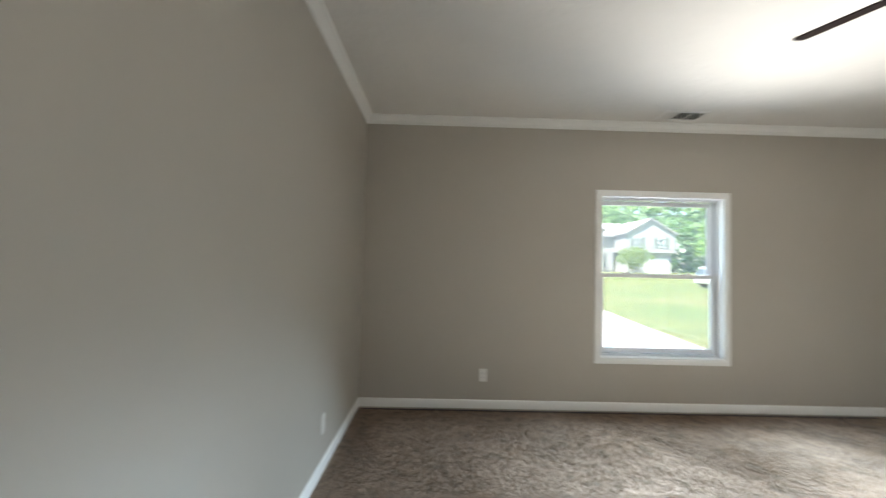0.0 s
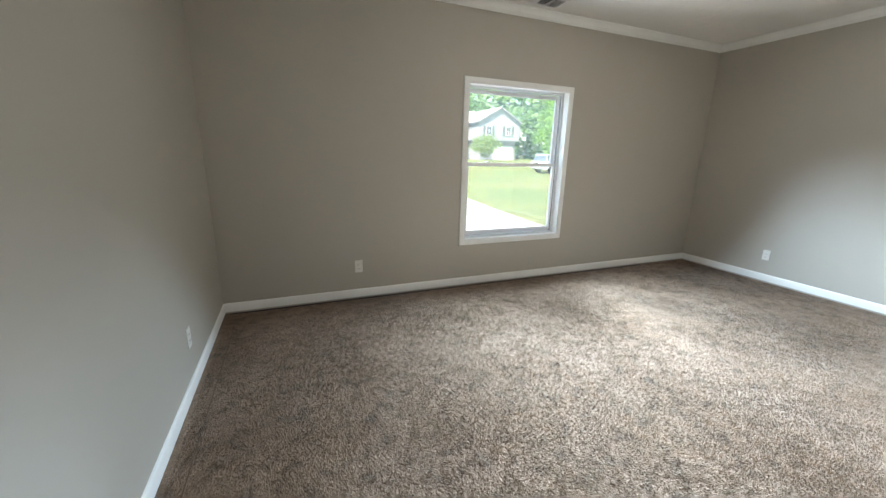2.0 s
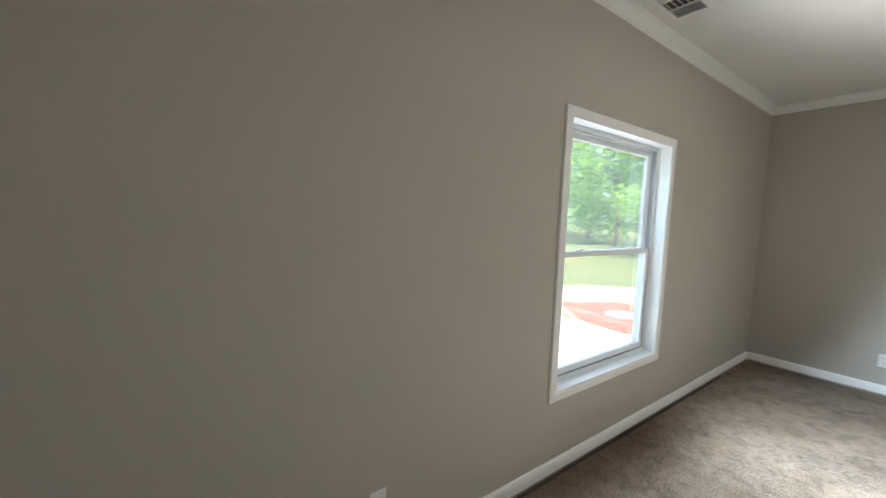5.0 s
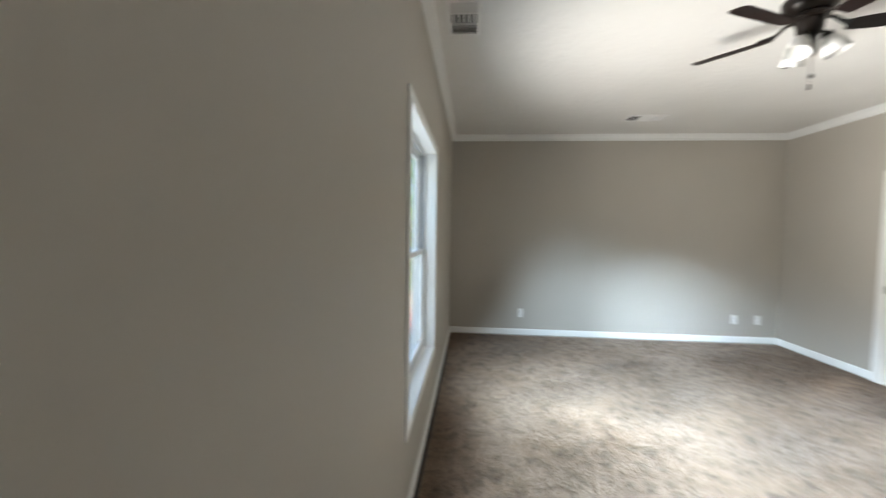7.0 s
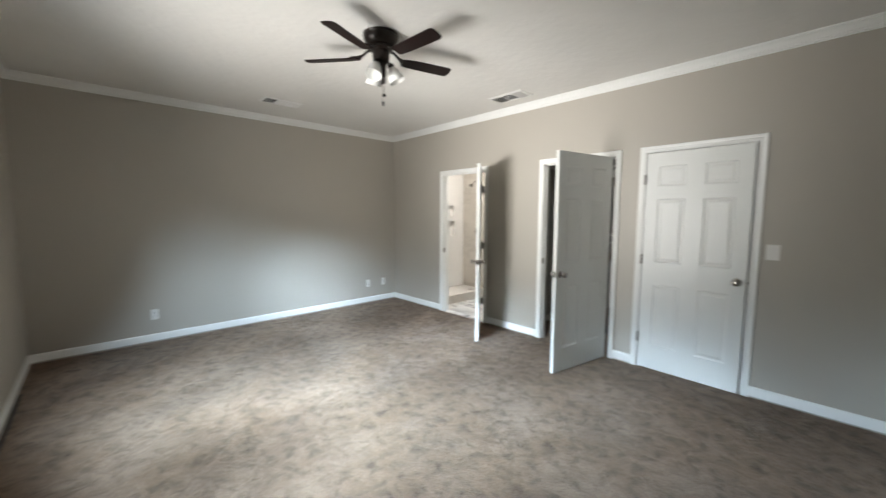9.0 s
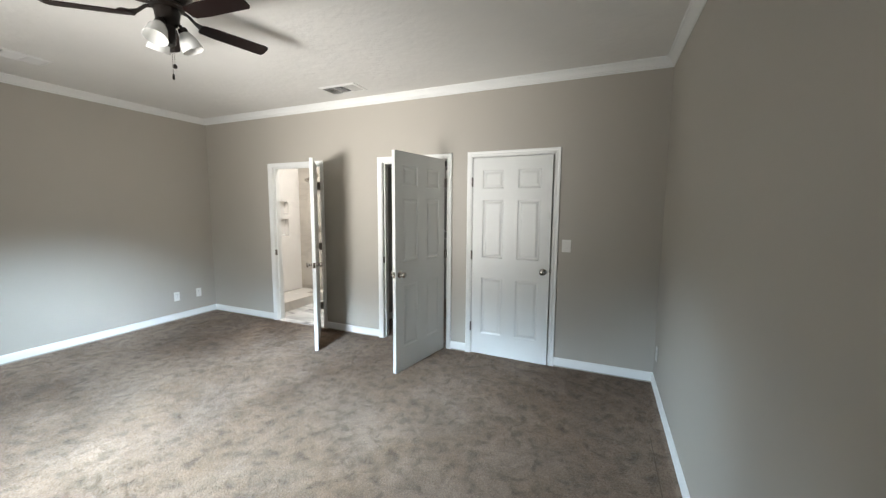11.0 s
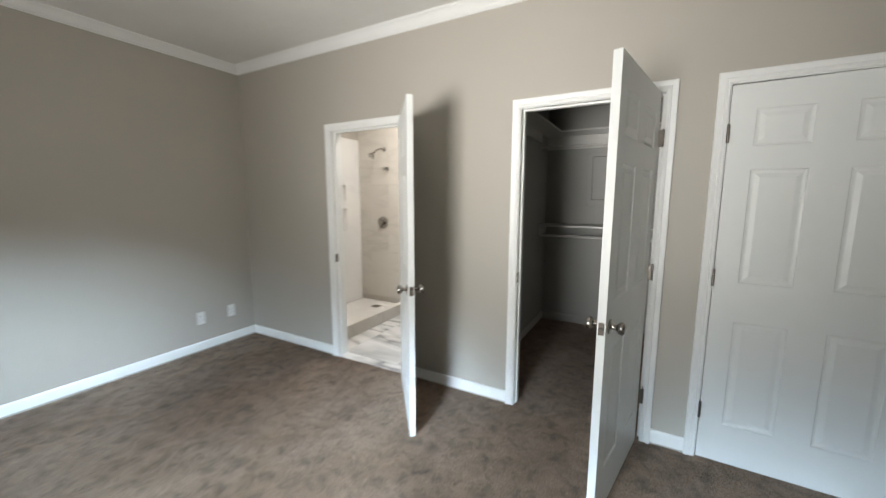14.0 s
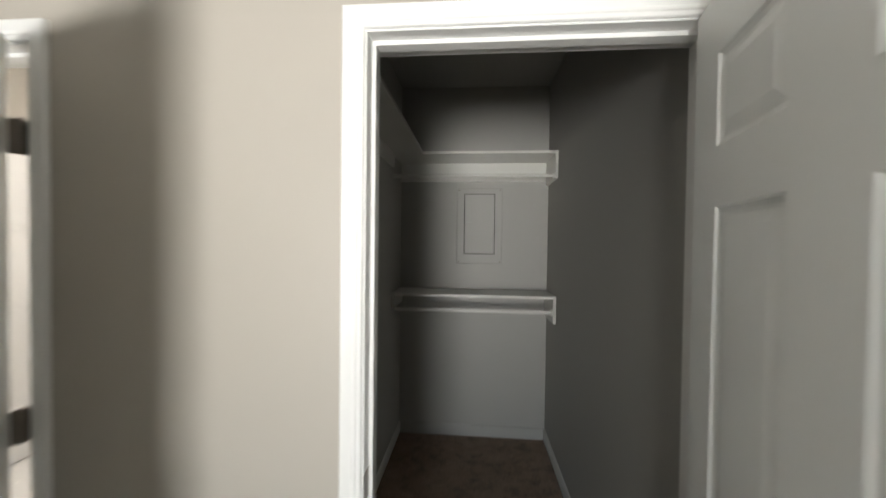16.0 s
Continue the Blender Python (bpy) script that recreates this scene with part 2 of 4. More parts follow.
HINGE_METAL = paint("hinge_nickel", (0.24, 0.215, 0.19), 0.35, 0.06, 20.0, 300.0, 0.1, 0.0002, 0.5, 1.0)
SHOWER_METAL = paint("brushed_shower_nickel", (0.34, 0.315, 0.285), 0.28, 0.05, 12.0, 300.0, 0.06, 0.0002, 0.5, 1.0)
BRONZE = paint("oil_rubbed_bronze", (0.014, 0.010, 0.008), 0.30, 0.2, 8.0, 200.0, 0.08, 0.0002, 0.4, 0.3)
BLADE_WOOD = paint("dark_walnut_blade", (0.011, 0.0045, 0.004), 0.40, 0.35, 9.0, 150.0, 0.1, 0.0003, 0.2)
OPAL = paint("opal_glass_shade", (0.86, 0.86, 0.84), 0.22, 0.02, 5.0, 40.0, 0.03, 0.0002)
VENT_WHITE = paint("vent_white_enamel", (0.84, 0.83, 0.81), 0.4, 0.03, 6.0, 80.0, 0.05, 0.0003)
SEAM = paint("carpet_seam_brown", (0.13, 0.09, 0.062), 0.95, 0.1)
# near-black put where vent openings and narrow gaps lie in shade
GAP_SHADE = paint("gap_shade_dark", (0.05, 0.05, 0.05), 0.8, 0.1)
SHELF_PAINT = paint("shelf_white_paint", (0.66, 0.65, 0.61), 0.32, 0.03, 3.0, 90.0, 0.1, 0.0004)
CARPET = carpet_material()
FLOOR_TILE = marble("white_marble_floor_tile", (0.80, 0.785, 0.76), (0.27, 0.265, 0.27), 1.4, 0.16, 0.42)
WALL_TILE = marble("beige_marble_wall_tile", (0.60, 0.565, 0.51), (0.52, 0.485, 0.435), 1.5, 0.22, 0.08)
TILE_GROUT = paint("beige_wall_grout", (0.56, 0.53, 0.48), 0.85, 0.04, 8.0, 200.0, 0.2)
WHITE_TILE = marble("white_shower_tile", (0.85, 0.835, 0.81), (0.80, 0.785, 0.76), 1.2, 0.18, 0.03)
GROUT = paint("pale_grout", (0.74, 0.71, 0.67), 0.85, 0.05, 8.0, 200.0, 0.2)
ACRYLIC = paint("white_shower_pan", (0.80, 0.78, 0.75), 0.25, 0.02, 4.0, 60.0, 0.05)
GRASS = grass_material()
CONCRETE = paint("driveway_concrete", (0.47, 0.44, 0.40), 0.9, 0.10, 0.7, 60.0, 0.3, 0.003, 0.2)
MULCH = paint("red_mulch", (0.30, 0.115, 0.075), 0.95, 0.35, 14.0, 60.0, 0.9, 0.02, 0.1)
FLAGSTONE = paint("blue_grey_flagstone", (0.27, 0.34, 0.37), 0.8, 0.2, 3.0, 60.0, 0.4, 0.004, 0.3)
DIRT = paint("bare_sandy_soil", (0.38, 0.29, 0.19), 0.95, 0.2, 2.0, 40.0, 0.8, 0.02, 0.1)
SIDING = paint("white_house_siding", (0.42, 0.425, 0.42), 0.6, 0.03, 0.5, 40.0, 0.1)
ROOFING = paint("pale_grey_shingle_roof", (0.40, 0.39, 0.38), 0.9, 0.15, 2.0, 30.0, 0.5, 0.01, 0.2)
SHUTTER = paint("grey_green_shutter", (0.16, 0.19, 0.18), 0.6, 0.1)
FAR_GLASS = paint("far_window_glass", (0.10, 0.13, 0.15), 0.1, 0.1, 2.0, 10.0, 0.02)
CAR_PAINT = paint("white_car_paint", (0.72, 0.73, 0.74), 0.2, 0.01, 1.0, 30.0, 0.01)
RUBBER = paint("black_rubber", (0.025, 0.025, 0.025), 0.8, 0.1)
BARK = paint("grey_brown_bark", (0.13, 0.10, 0.075), 0.95, 0.3, 6.0, 40.0, 0.9, 0.02, 0.1)
LEAF = leaf_material("spring_green_leaves", (0.170, 0.330, 0.055), (0.300, 0.480, 0.100))
LEAF_DARK = leaf_material("woodland_leaves", (0.200, 0.330, 0.140), (0.310, 0.460, 0.215))
LEAF_LIGHT = leaf_material("pale_shrub_leaves", (0.170, 0.250, 0.060), (0.270, 0.360, 0.100))
GLASS = pane_material()
BULB = glowing("lit_diffuser", (1.0, 0.955, 0.905), 44.0)


# ---------- mesh helpers ----------
def box(bm, x0, x1, y0, y1, z0, z1):
    v = [bm.verts.new((x, y, z)) for x in (x0, x1) for y in (y0, y1) for z in (z0, z1)]
    for a in ((0, 1, 3, 2), (4, 6, 7, 5), (0, 4, 5, 1), (2, 3, 7, 6), (0, 2, 6, 4), (1, 5, 7, 3)):
        bm.faces.new([v[i] for i in a])
    return bm


def boxes(*dims, bevel=0.0, segments=2):
    bm = bmesh.new()
    for d in dims:
        box(bm, *d)
    if bevel:
        bmesh.ops.bevel(bm, geom=bm.edges[:], offset=bevel, segments=segments, affect="EDGES", profile=0.5)
    return bm


def lathe(profile, segments=32, bm=None, matrix=None):
    """A turned shape round z from (radius, height) pairs."""
    bm = bm or bmesh.new()
    rings = []
    for r, z in profile:
        if r < 1e-6:
            rings.append([bm.verts.new((0, 0, z))])
        else:
            rings.append([bm.verts.new((r * math.cos(2 * math.pi * k / segments), r * math.sin(2 * math.pi * k / segments), z)) for k in range(segments)])
    made = [v for ring in rings for v in ring]
    for a, b in zip(rings, rings[1:]):
        for k in range(segments):
            j = (k + 1) % segments
            quad = [a[k % len(a)], a[j % len(a)], b[j % len(b)], b[k % len(b)]]
            uniq = list(dict.fromkeys(quad))
            if len(uniq) > 2:
                bm.faces.new(uniq)
    if matrix is not None:
        bmesh.ops.transform(bm, matrix=matrix, verts=made)
    return bm


def tube(bm, points, radius, sides=8):
    """A round bar through points; radius may be a list for a taper."""
    pts = [Vector(p) for p in points]
    radii = radius if isinstance(radius, (list, tuple)) else [radius] * len(pts)
    rings = []
    for i, p in enumerate(pts):
        d = (pts[min(i + 1, len(pts) - 1)] - pts[max(i - 1, 0)]).normalized()
        side = d.cross(Vector((0, 0, 1)) if abs(d.z) < 0.9 else Vector((1, 0, 0))).normalized()
        up = side.cross(d)
        rings.append([bm.verts.new(p + radii[i] * (math.cos(2 * math.pi * k / sides) * side + math.sin(2 * math.pi * k / sides) * up)) for k in range(sides)])
    for a, b in zip(rings, rings[1:]):
        for k in range(sides):
            bm.faces.new([a[k], a[(k + 1) % sides], b[(k + 1) % sides], b[k]])
    bm.faces.new(rings[0][::-1]), bm.faces.new(rings[-1])
    return bm


def sweep(bm, rings, closed_path=False):
    """Skin between equal rings of points; each ring is a closed outline."""
    vs = [[bm.verts.new(p) for p in ring] for ring in rings]
    n = len(vs[0])
    pairs = list(zip(vs, vs[1:])) + ([(vs[-1], vs[0])] if closed_path else [])
    for a, b in pairs:
        for k in range(n):
            bm.faces.new([a[k], a[(k + 1) % n], b[(k + 1) % n], b[k]])
    if not closed_path:
        bm.faces.new(vs[0][::-1]), bm.faces.new(vs[-1])
    return bm


def mesh_of(name, bm, material, smooth=None):
    bmesh.ops.recalc_face_normals(bm, faces=bm.faces[:])
    me = bpy.data.meshes.new(name)
    bm.to_mesh(me)
    bm.free()
    me.materials.append(material)
    if smooth:
        me.shade_smooth()
        me.set_sharp_from_angle(angle=radians(smooth))
    return me


def part(name, bm, material, parent=None, label="", smooth=None):
    ob = new(name, mesh_of(name, bm, material, smooth))
    ob.parent = parent
    if label:
        tagged(ob, label)
    return ob


def thing(name, label, category, group="", kind="", at=None):
    ob = tagged(new(name), label, category, group, kind)
    if at is not None:
        ob.matrix_world = at
    return ob


def setting(name, bm, material, label, category, smooth=None):
    return tagged(part(name, bm, material, None, "", smooth), label, category, "", "structure")


def panel_wall(axis, c0, c1, u0, u1, z0, z1, holes=()):
    """A thick wall across u and z, from c0 to c1 on its other axis, with rectangular holes (u0, u1, z0, z1) cut right through."""
    us = sorted({u0, u1, *[h[0] for h in holes], *[h[1] for h in holes]})
    zs = sorted({z0, z1, *[max(z0, h[2]) for h in holes], *[h[3] for h in holes]})
    solid = {}
    for i in range(len(us) - 1):
        for j in range(len(zs) - 1):
            um, zm = (us[i] + us[i + 1]) / 2, (zs[j] + zs[j + 1]) / 2
            solid[i, j] = not any(h[0] < um < h[1] and h[2] < zm < h[3] for h in holes)
    bm = bmesh.new()
    cache = {}

    def vert(c, u, z):
        key = (c, u, z)
        if key not in cache:
            cache[key] = bm.verts.new((u, c, z) if axis == "y" else (c, u, z))
        return cache[key]

    for (i, j), full in solid.items():
        if not full:
            continue
        a, b, lo, hi = us[i], us[i + 1], zs[j], zs[j + 1]
        for c in (c0, c1):
            bm.faces.new([vert(c, a, lo), vert(c, b, lo), vert(c, b, hi), vert(c, a, hi)])
        for di, dj, p, q in ((-1, 0, (a, lo), (a, hi)), (1, 0, (b, lo), (b, hi)), (0, -1, (a, lo), (b, lo)), (0, 1, (a, hi), (b, hi))):
            if not solid.get((i + di, j + dj), False):
                bm.faces.new([vert(c0, *p), vert(c1, *p), vert(c1, *q), vert(c0, *q)])
    return bm


# ---------- shell ----------
ROUGH = JAMB_W / 2 + 0.019
DOOR_HOLES = [(x - ROUGH, x + ROUGH, -1.0, JAMB_H + 0.019) for x in DOOR_X.values()]
TOP = 2.95
setting("floor", boxes((0.0, LX, 0.0, LY, -0.06, 0.0)), CARPET, "brown cut-pile carpet with brushed lighter patches", "carpet")
setting("floor_closet", boxes((CLO_X0, CLO_X1, CLO_Y, 0.0, -0.06, 0.0)), CARPET, "brown carpet running on into the closet", "carpet")
setting("floor_hall", boxes((0.0, CLO_X0 - WALL, SOUTH, 0.0, -0.06, 0.0)), CARPET, "brown carpet beyond the closed door", "carpet")
setting("ceiling", boxes((0.0, LX, 0.0, LY, CEIL, TOP)), CEIL_PAINT, "white stippled plasterboard ceiling", "ceiling")
setting("wall_north", panel_wall("y", LY, LY + 0.17, -0.17, LX + 0.17, -0.6, TOP, [WIN]), WALL_PAINT, "greige painted wall around the window", "wall")
setting("wall_south", panel_wall("y", -WALL, 0.0, 0.0, LX, -0.06, TOP, DOOR_HOLES), WALL_PAINT, "greige painted wall with three doorways", "wall")
setting("wall_east", panel_wall("x", LX, LX + 0.17, SOUTH - 0.17, LY, -0.6, TOP), WALL_PAINT, "plain greige painted wall with faint roller marks", "wall")
setting("wall_west", panel_wall("x", -0.17, 0.0, SOUTH - 0.17, LY, -0.6, TOP), WALL_PAINT, "plain greige painted wall", "wall")
setting("wall_south_outer", panel_wall("y", SOUTH - 0.17, SOUTH, 0.0, LX, -0.6, TOP), WALL_PAINT, "plain wall that closes the rear rooms", "wall")
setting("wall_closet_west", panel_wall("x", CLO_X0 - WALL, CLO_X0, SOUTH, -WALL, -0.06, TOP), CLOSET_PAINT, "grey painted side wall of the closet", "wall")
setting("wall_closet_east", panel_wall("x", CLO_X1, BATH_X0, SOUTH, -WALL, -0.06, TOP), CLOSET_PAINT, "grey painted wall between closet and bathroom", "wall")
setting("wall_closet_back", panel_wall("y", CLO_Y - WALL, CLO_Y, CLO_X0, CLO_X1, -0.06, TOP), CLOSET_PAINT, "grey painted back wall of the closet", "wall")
setting("ceiling_closet", boxes((CLO_X0, CLO_X1, CLO_Y, -WALL, CEIL, TOP)), CLOSET_PAINT, "closet ceiling in the same darkened grey as its walls", "ceiling")
setting("ceiling_hall", boxes((0.0, CLO_X0 - WALL, SOUTH, -WALL, CEIL, TOP)), CEIL_PAINT, "plain white ceiling behind the closed door", "ceiling")
setting("ceiling_bath", boxes((BATH_X0, LX, BATH_Y, -WALL, CEIL, TOP)), CEIL_PAINT, "white bathroom ceiling", "ceiling")
setting("wall_bath_back", panel_wall("y", BATH_Y - WALL, BATH_Y, BATH_X0, LX, -0.06, TOP), WALL_PAINT, "painted rear wall of the bathroom", "wall")
NICHES = [(-1.232, -0.900, 1.430, 1.636), (-1.232, -0.900, 1.055, 1.335)]
setting("wall_bath_east", panel_wall("x", BATH_X1 + 0.012, LX, BATH_Y, -WALL, -0.06, CEIL, [(-1.244, -0.888, 1.418, 1.648), (-1.244, -0.888, 1.043, 1.347)]), WALL_PAINT, "painted shower wall with two recesses", "wall")
setting("floor_bath", boxes((BATH_X0, LX, BATH_Y, -WALL, -0.06, -0.008)), GROUT, "white bathroom floor bed with pale joints", "tile floor")
setting("threshold_bath", boxes((DOOR_X["bath"] - ROUGH, DOOR_X["bath"] + ROUGH, -WALL, 0.0, -0.06, -0.006)), GROUT, "floor bed in the bathroom doorway", "threshold")
setting("threshold_hall", boxes((DOOR_X["hall"] - ROUGH, DOOR_X["hall"] + ROUGH, -WALL + 0.001, -0.001, -0.06, -0.001)), CARPET, "carpeted sill under the closed door", "threshold")

# crown moulding and baseboards
CROWN = [(0.0, -0.078), (0.007, -0.078), (0.010, -0.075), (0.010, -0.069), (0.007, -0.067), (0.014, -0.063), (0.017, -0.056), (0.014, -0.053), (0.020, -0.045), (0.032, -0.028), (0.044, -0.019), (0.044, -0.014), (0.053, -0.013), (0.058, -0.007), (0.058, 0.0), (0.0, 0.0)]
BASE = [(0.0, 0.018), (0.013, 0.018), (0.013, 0.078), (0.010, 0.088), (0.006, 0.094), (0.0, 0.096)]


def run(profile, zero, p, q, inward, mitre_p=True, mitre_q=True):
    """A moulding from p to q on a wall whose room side is inward; mitred where it meets the next wall."""
    p, q, n = Vector((*p, 0)), Vector((*q, 0)), Vector((*inward, 0))
    d = (q - p).normalized()
    rings = []
    for base, mitre, sign in ((p, mitre_p, 1), (q, mitre_q, -1)):
        rings.append([base + n * w + d * (sign * w if mitre else 0.0) + Vector((0, 0, zero + z)) for w, z in profile])
    return sweep(bmesh.new(), rings)


CORNERS = [((0, 0), (LX, 0), (0, 1)), ((LX, 0), (LX, LY), (-1, 0)), ((LX, LY), (0, LY), (0, -1)), ((0, LY), (0, 0), (1, 0))]
for p, q, n in CORNERS:
    setting("crown_moulding", run(CROWN, CEIL, p, q, n), TRIM, "white painted crown moulding along the ceiling", "crown moulding", 30)
for p, q, n in CORNERS[1:]:
    setting("baseboard", run(BASE, 0.0, p, q, n), TRIM, "white painted baseboard with a dark gap beneath", "baseboard", 30)
edges = [0.0]
for name in ("hall", "closet", "bath"):
    edges += [DOOR_X[name] - JAMB_W / 2 - 0.005 - CASING, DOOR_X[name] + JAMB_W / 2 + 0.005 + CASING]
edges.append(LX)
for a, b in zip(edges[::2], edges[1::2]):
    setting("baseboard", run(BASE, 0.0, (a, 0), (b, 0), (0, 1), a == 0.0, b == LX), TRIM, "white painted baseboard with a dark gap beneath", "baseboard", 30)
for p, q, n in (((CLO_X0, CLO_Y), (CLO_X1, CLO_Y), (0, 1)), ((CLO_X1, CLO_Y), (CLO_X1, -WALL), (-1, 0)), ((CLO_X0, -WALL), (CLO_X0, CLO_Y), (1, 0))):
    setting("baseboard", run(BASE, 0.0, p, q, n, True, True), CLOSET_PAINT if n == (0, 1) else SHELF_PAINT, "low painted baseboard inside the closet", "baseboard", 30)

# casings, jambs
CASE = [(0.0, 0.0), (0.0, 0.008), (0.003, 0.0105), (0.013, 0.0105), (0.016, 0.0135), (0.023, 0.0135), (0.026, 0.0105), (0.032, 0.0115), (0.043, 0.0165), (0.054, 0.0175), (0.058, 0.014), (0.058, 0.0)]
CASE = [(w * CASING / 0.058, t) for w, t in CASE]


def door_casing(x, y, side):
    x0, x1, zt = x - JAMB_W / 2 - 0.005, x + JAMB_W / 2 + 0.005, JAMB_H + 0.005
    rings = []
    for px, pz, ox, oz in ((x0, 0.004, -1, 0), (x0, zt, -1, 1), (x1, zt, 1, 1), (x1, 0.004, 1, 0)):
        rings.append([Vector((px + ox * w, y + side * t, pz + oz * w)) for w, t in CASE])
    return sweep(bmesh.new(), rings)


for name, x in DOOR_X.items():
    for y, side in ((0.0, 1), (-WALL, -1)):
        setting("trim", door_casing(x, y, side), TRIM, "white moulded casing around the %s doorway" % name, "door casing", 25)
    l, r = x - JAMB_W / 2, x + JAMB_W / 2
    y0, y1 = -WALL - 0.001, 0.001
    bm = boxes((l - 0.019, l, y0, y1, 0.0, JAMB_H), (r, r + 0.019, y0, y1, 0.0, JAMB_H), (l - 0.019, r + 0.019, y0, y1, JAMB_H, JAMB_H + 0.019))
    box(bm, l, l + 0.011, -0.075, -0.041, 0.0, JAMB_H - 0.011)
    box(bm, r - 0.011, r, -0.075, -0.041, 0.0, JAMB_H - 0.011)
    box(bm, l, r, -0.075, -0.041, JAMB_H - 0.011, JAMB_H)
    jamb = setting("door_jamb", bm, TRIM, "white painted %s door jamb with stop" % name, "door jamb")
    hx = (l, l + 0.002) if name != "hall" else (r - 0.002, r)
    for z in (0.300, 1.055, 1.800):
        part("hinge_leaf", boxes((hx[0], hx[1], -0.030, 0.020, z - 0.0445, z + 0.0445)), HINGE_METAL, jamb, "dark nickel hinge leaf")
    if name != "hall":
        part("strike_plate", boxes((r - 0.0015, r + 0.001, -0.038, -0.003, 0.897, 0.970), bevel=0.0006, segments=1), HINGE_METAL, jamb, "nickel strike plate")


# ---------- doors ----------
PIVOT = 0.021  # how far the hinge pins stand off the wall


def leaf_mesh():
    """A six-panel moulded leaf: x from the hinge edge, y from 0 back to -DOOR_T, recessed borders and raised fields on both faces."""
    bm = bmesh.new()
    w = DOOR_W
    xs = [0.0, 0.105, 0.105 + 0.218, w - 0.105 - 0.218, w - 0.105, w]
    zs = [0.0, 0.225, 0.815, 1.025, 1.610, 1.725, 1.905, DOOR_H]
    z_off = 0.010
    for face_y, s in ((0.0, -1), (-DOOR_T, 1)):
        for i in range(5):
            for j in range(7):
                x0, x1, z0, z1 = xs[i], xs[i + 1], zs[j], zs[j + 1]
                if i in (1, 3) and j in (1, 3, 5):
                    loops = []
                    for inset, dep in ((0.0, 0.0), (0.004, 0.0045), (0.013, 0.0075), (0.020, 0.0075), (0.040, 0.0018)):
                        y = face_y + s * dep
                        loops.append([bm.verts.new((px, y, pz + z_off)) for px, pz in ((x0 + inset, z0 + inset), (x1 - inset, z0 + inset), (x1 - inset, z1 - inset), (x0 + inset, z1 - inset))])
                    for a, b in zip(loops, loops[1:]):
                        for k in range(4):
                            bm.faces.new([a[k], a[(k + 1) % 4], b[(k + 1) % 4], b[k]])
                    bm.faces.new(loops[-1])
                else:
                    bm.faces.new([bm.verts.new((px, face_y, pz + z_off)) for px, pz in ((x0, z0), (x1, z0), (x1, z1), (x0, z1))])
    a, b, c, d = 0.0, w, z_off, z_off + DOOR_H
    for quad in (((a, c), (b, c)), ((b, c), (b, d)), ((b, d), (a, d)), ((a, d), (a, c))):
        (px, pz), (qx, qz) = quad
        bm.faces.new([bm.verts.new(p) for p in ((px, 0, pz), (qx, 0, qz), (qx, -DOOR_T, qz), (px, -DOOR_T, pz))])
    bmesh.ops.remove_doubles(bm, verts=bm.verts[:], dist=0.0002)
    return bm


KNOB = [(0.0, 0.0), (0.032, 0.0), (0.033, 0.003), (0.030, 0.006), (0.020, 0.009), (0.012, 0.011), (0.0105, 0.020), (0.0115, 0.028), (0.018, 0.032), (0.0255, 0.040), (0.0275, 0.048), (0.0265, 0.056), (0.021, 0.062), (0.012, 0.0645), (0.0, 0.065)]


def knob_mesh(side):
    m = pose(0, 0, 0, -90 if side > 0 else 90)
    return lathe(KNOB, 28, None, m)


def hinge_mesh():
    """Butt hinge: knuckle in three barrels with tips, and the two leaves."""
    bm = bmesh.new()
    for k in range(3):
        lathe([(0.0, 0.0), (0.0065, 0.0), (0.0065, 0.0285), (0.0, 0.0285)], 12, bm, Matrix.Translation((0, 0, -0.044 + k * 0.0297)))
    lathe([(0.0, 0.0), (0.005, 0.001), (0.006, 0.004), (0.0, 0.007)], 12, bm, Matrix.Translation((0, 0, 0.044)))
    box(bm, 0.0005, 0.0027, -PIVOT - 0.030, 0.0, -0.0445, 0.0445)
    return bm


def make_door(name, label, hinge_x, angle, mirror=False):
    root = thing(name, label, "door", "six-panel doors", "structure", at=pose(hinge_x, PIVOT, 0.0, 0, 0, angle))
    bm = leaf_mesh()
    off = 0.003
    shift = Matrix.Translation((off, -PIVOT, 0.0))
    if mirror:
        shift = Matrix.Diagonal((-1, 1, 1, 1)) @ shift
    bmesh.ops.transform(bm, matrix=shift, verts=bm.verts[:])
    sx = -1 if mirror else 1
    leaf = part("leaf", bm, DOOR_PAINT, root, "white moulded six-panel leaf")
    kx = sx * (off + DOOR_W - 0.060)
    for side, y in ((1, -PIVOT), (-1, -PIVOT - DOOR_T)):
        k = part("knob", knob_mesh(side), NICKEL, leaf, "satin nickel round knob", 40)
        k.location = (kx, y, 0.932)
    ex = sx * (off + DOOR_W)
    lo, hi = sorted((ex - sx * 0.001, ex + sx * 0.0012))
    part("latch_plate", boxes((lo, hi, -PIVOT - 0.030, -PIVOT - 0.005, 0.904, 0.960)), NICKEL, leaf, "nickel latch plate")
    lo, hi = sorted((ex, ex + sx * 0.010))
    part("latch_bolt", boxes((lo, hi, -PIVOT - 0.023, -PIVOT - 0.012, 0.924, 0.940), bevel=0.003), NICKEL, leaf, "nickel latch bolt")
    for z in (0.300, 1.055, 1.800):
        h = part("hinge", hinge_mesh(), HINGE_METAL, leaf, "nickel butt hinge", 40)
        h.location = (0.0, 0.0, z)
        if mirror:
            h.scale = (-1, 1, 1)
    return root


make_door("door_1", "white six-panel door standing wide open into the bedroom", DOOR_X["bath"] - JAMB_W / 2, 129.3)
make_door("door_2", "white six-panel closet door standing open, scuffed", DOOR_X["closet"] - JAMB_W / 2, 79.7)
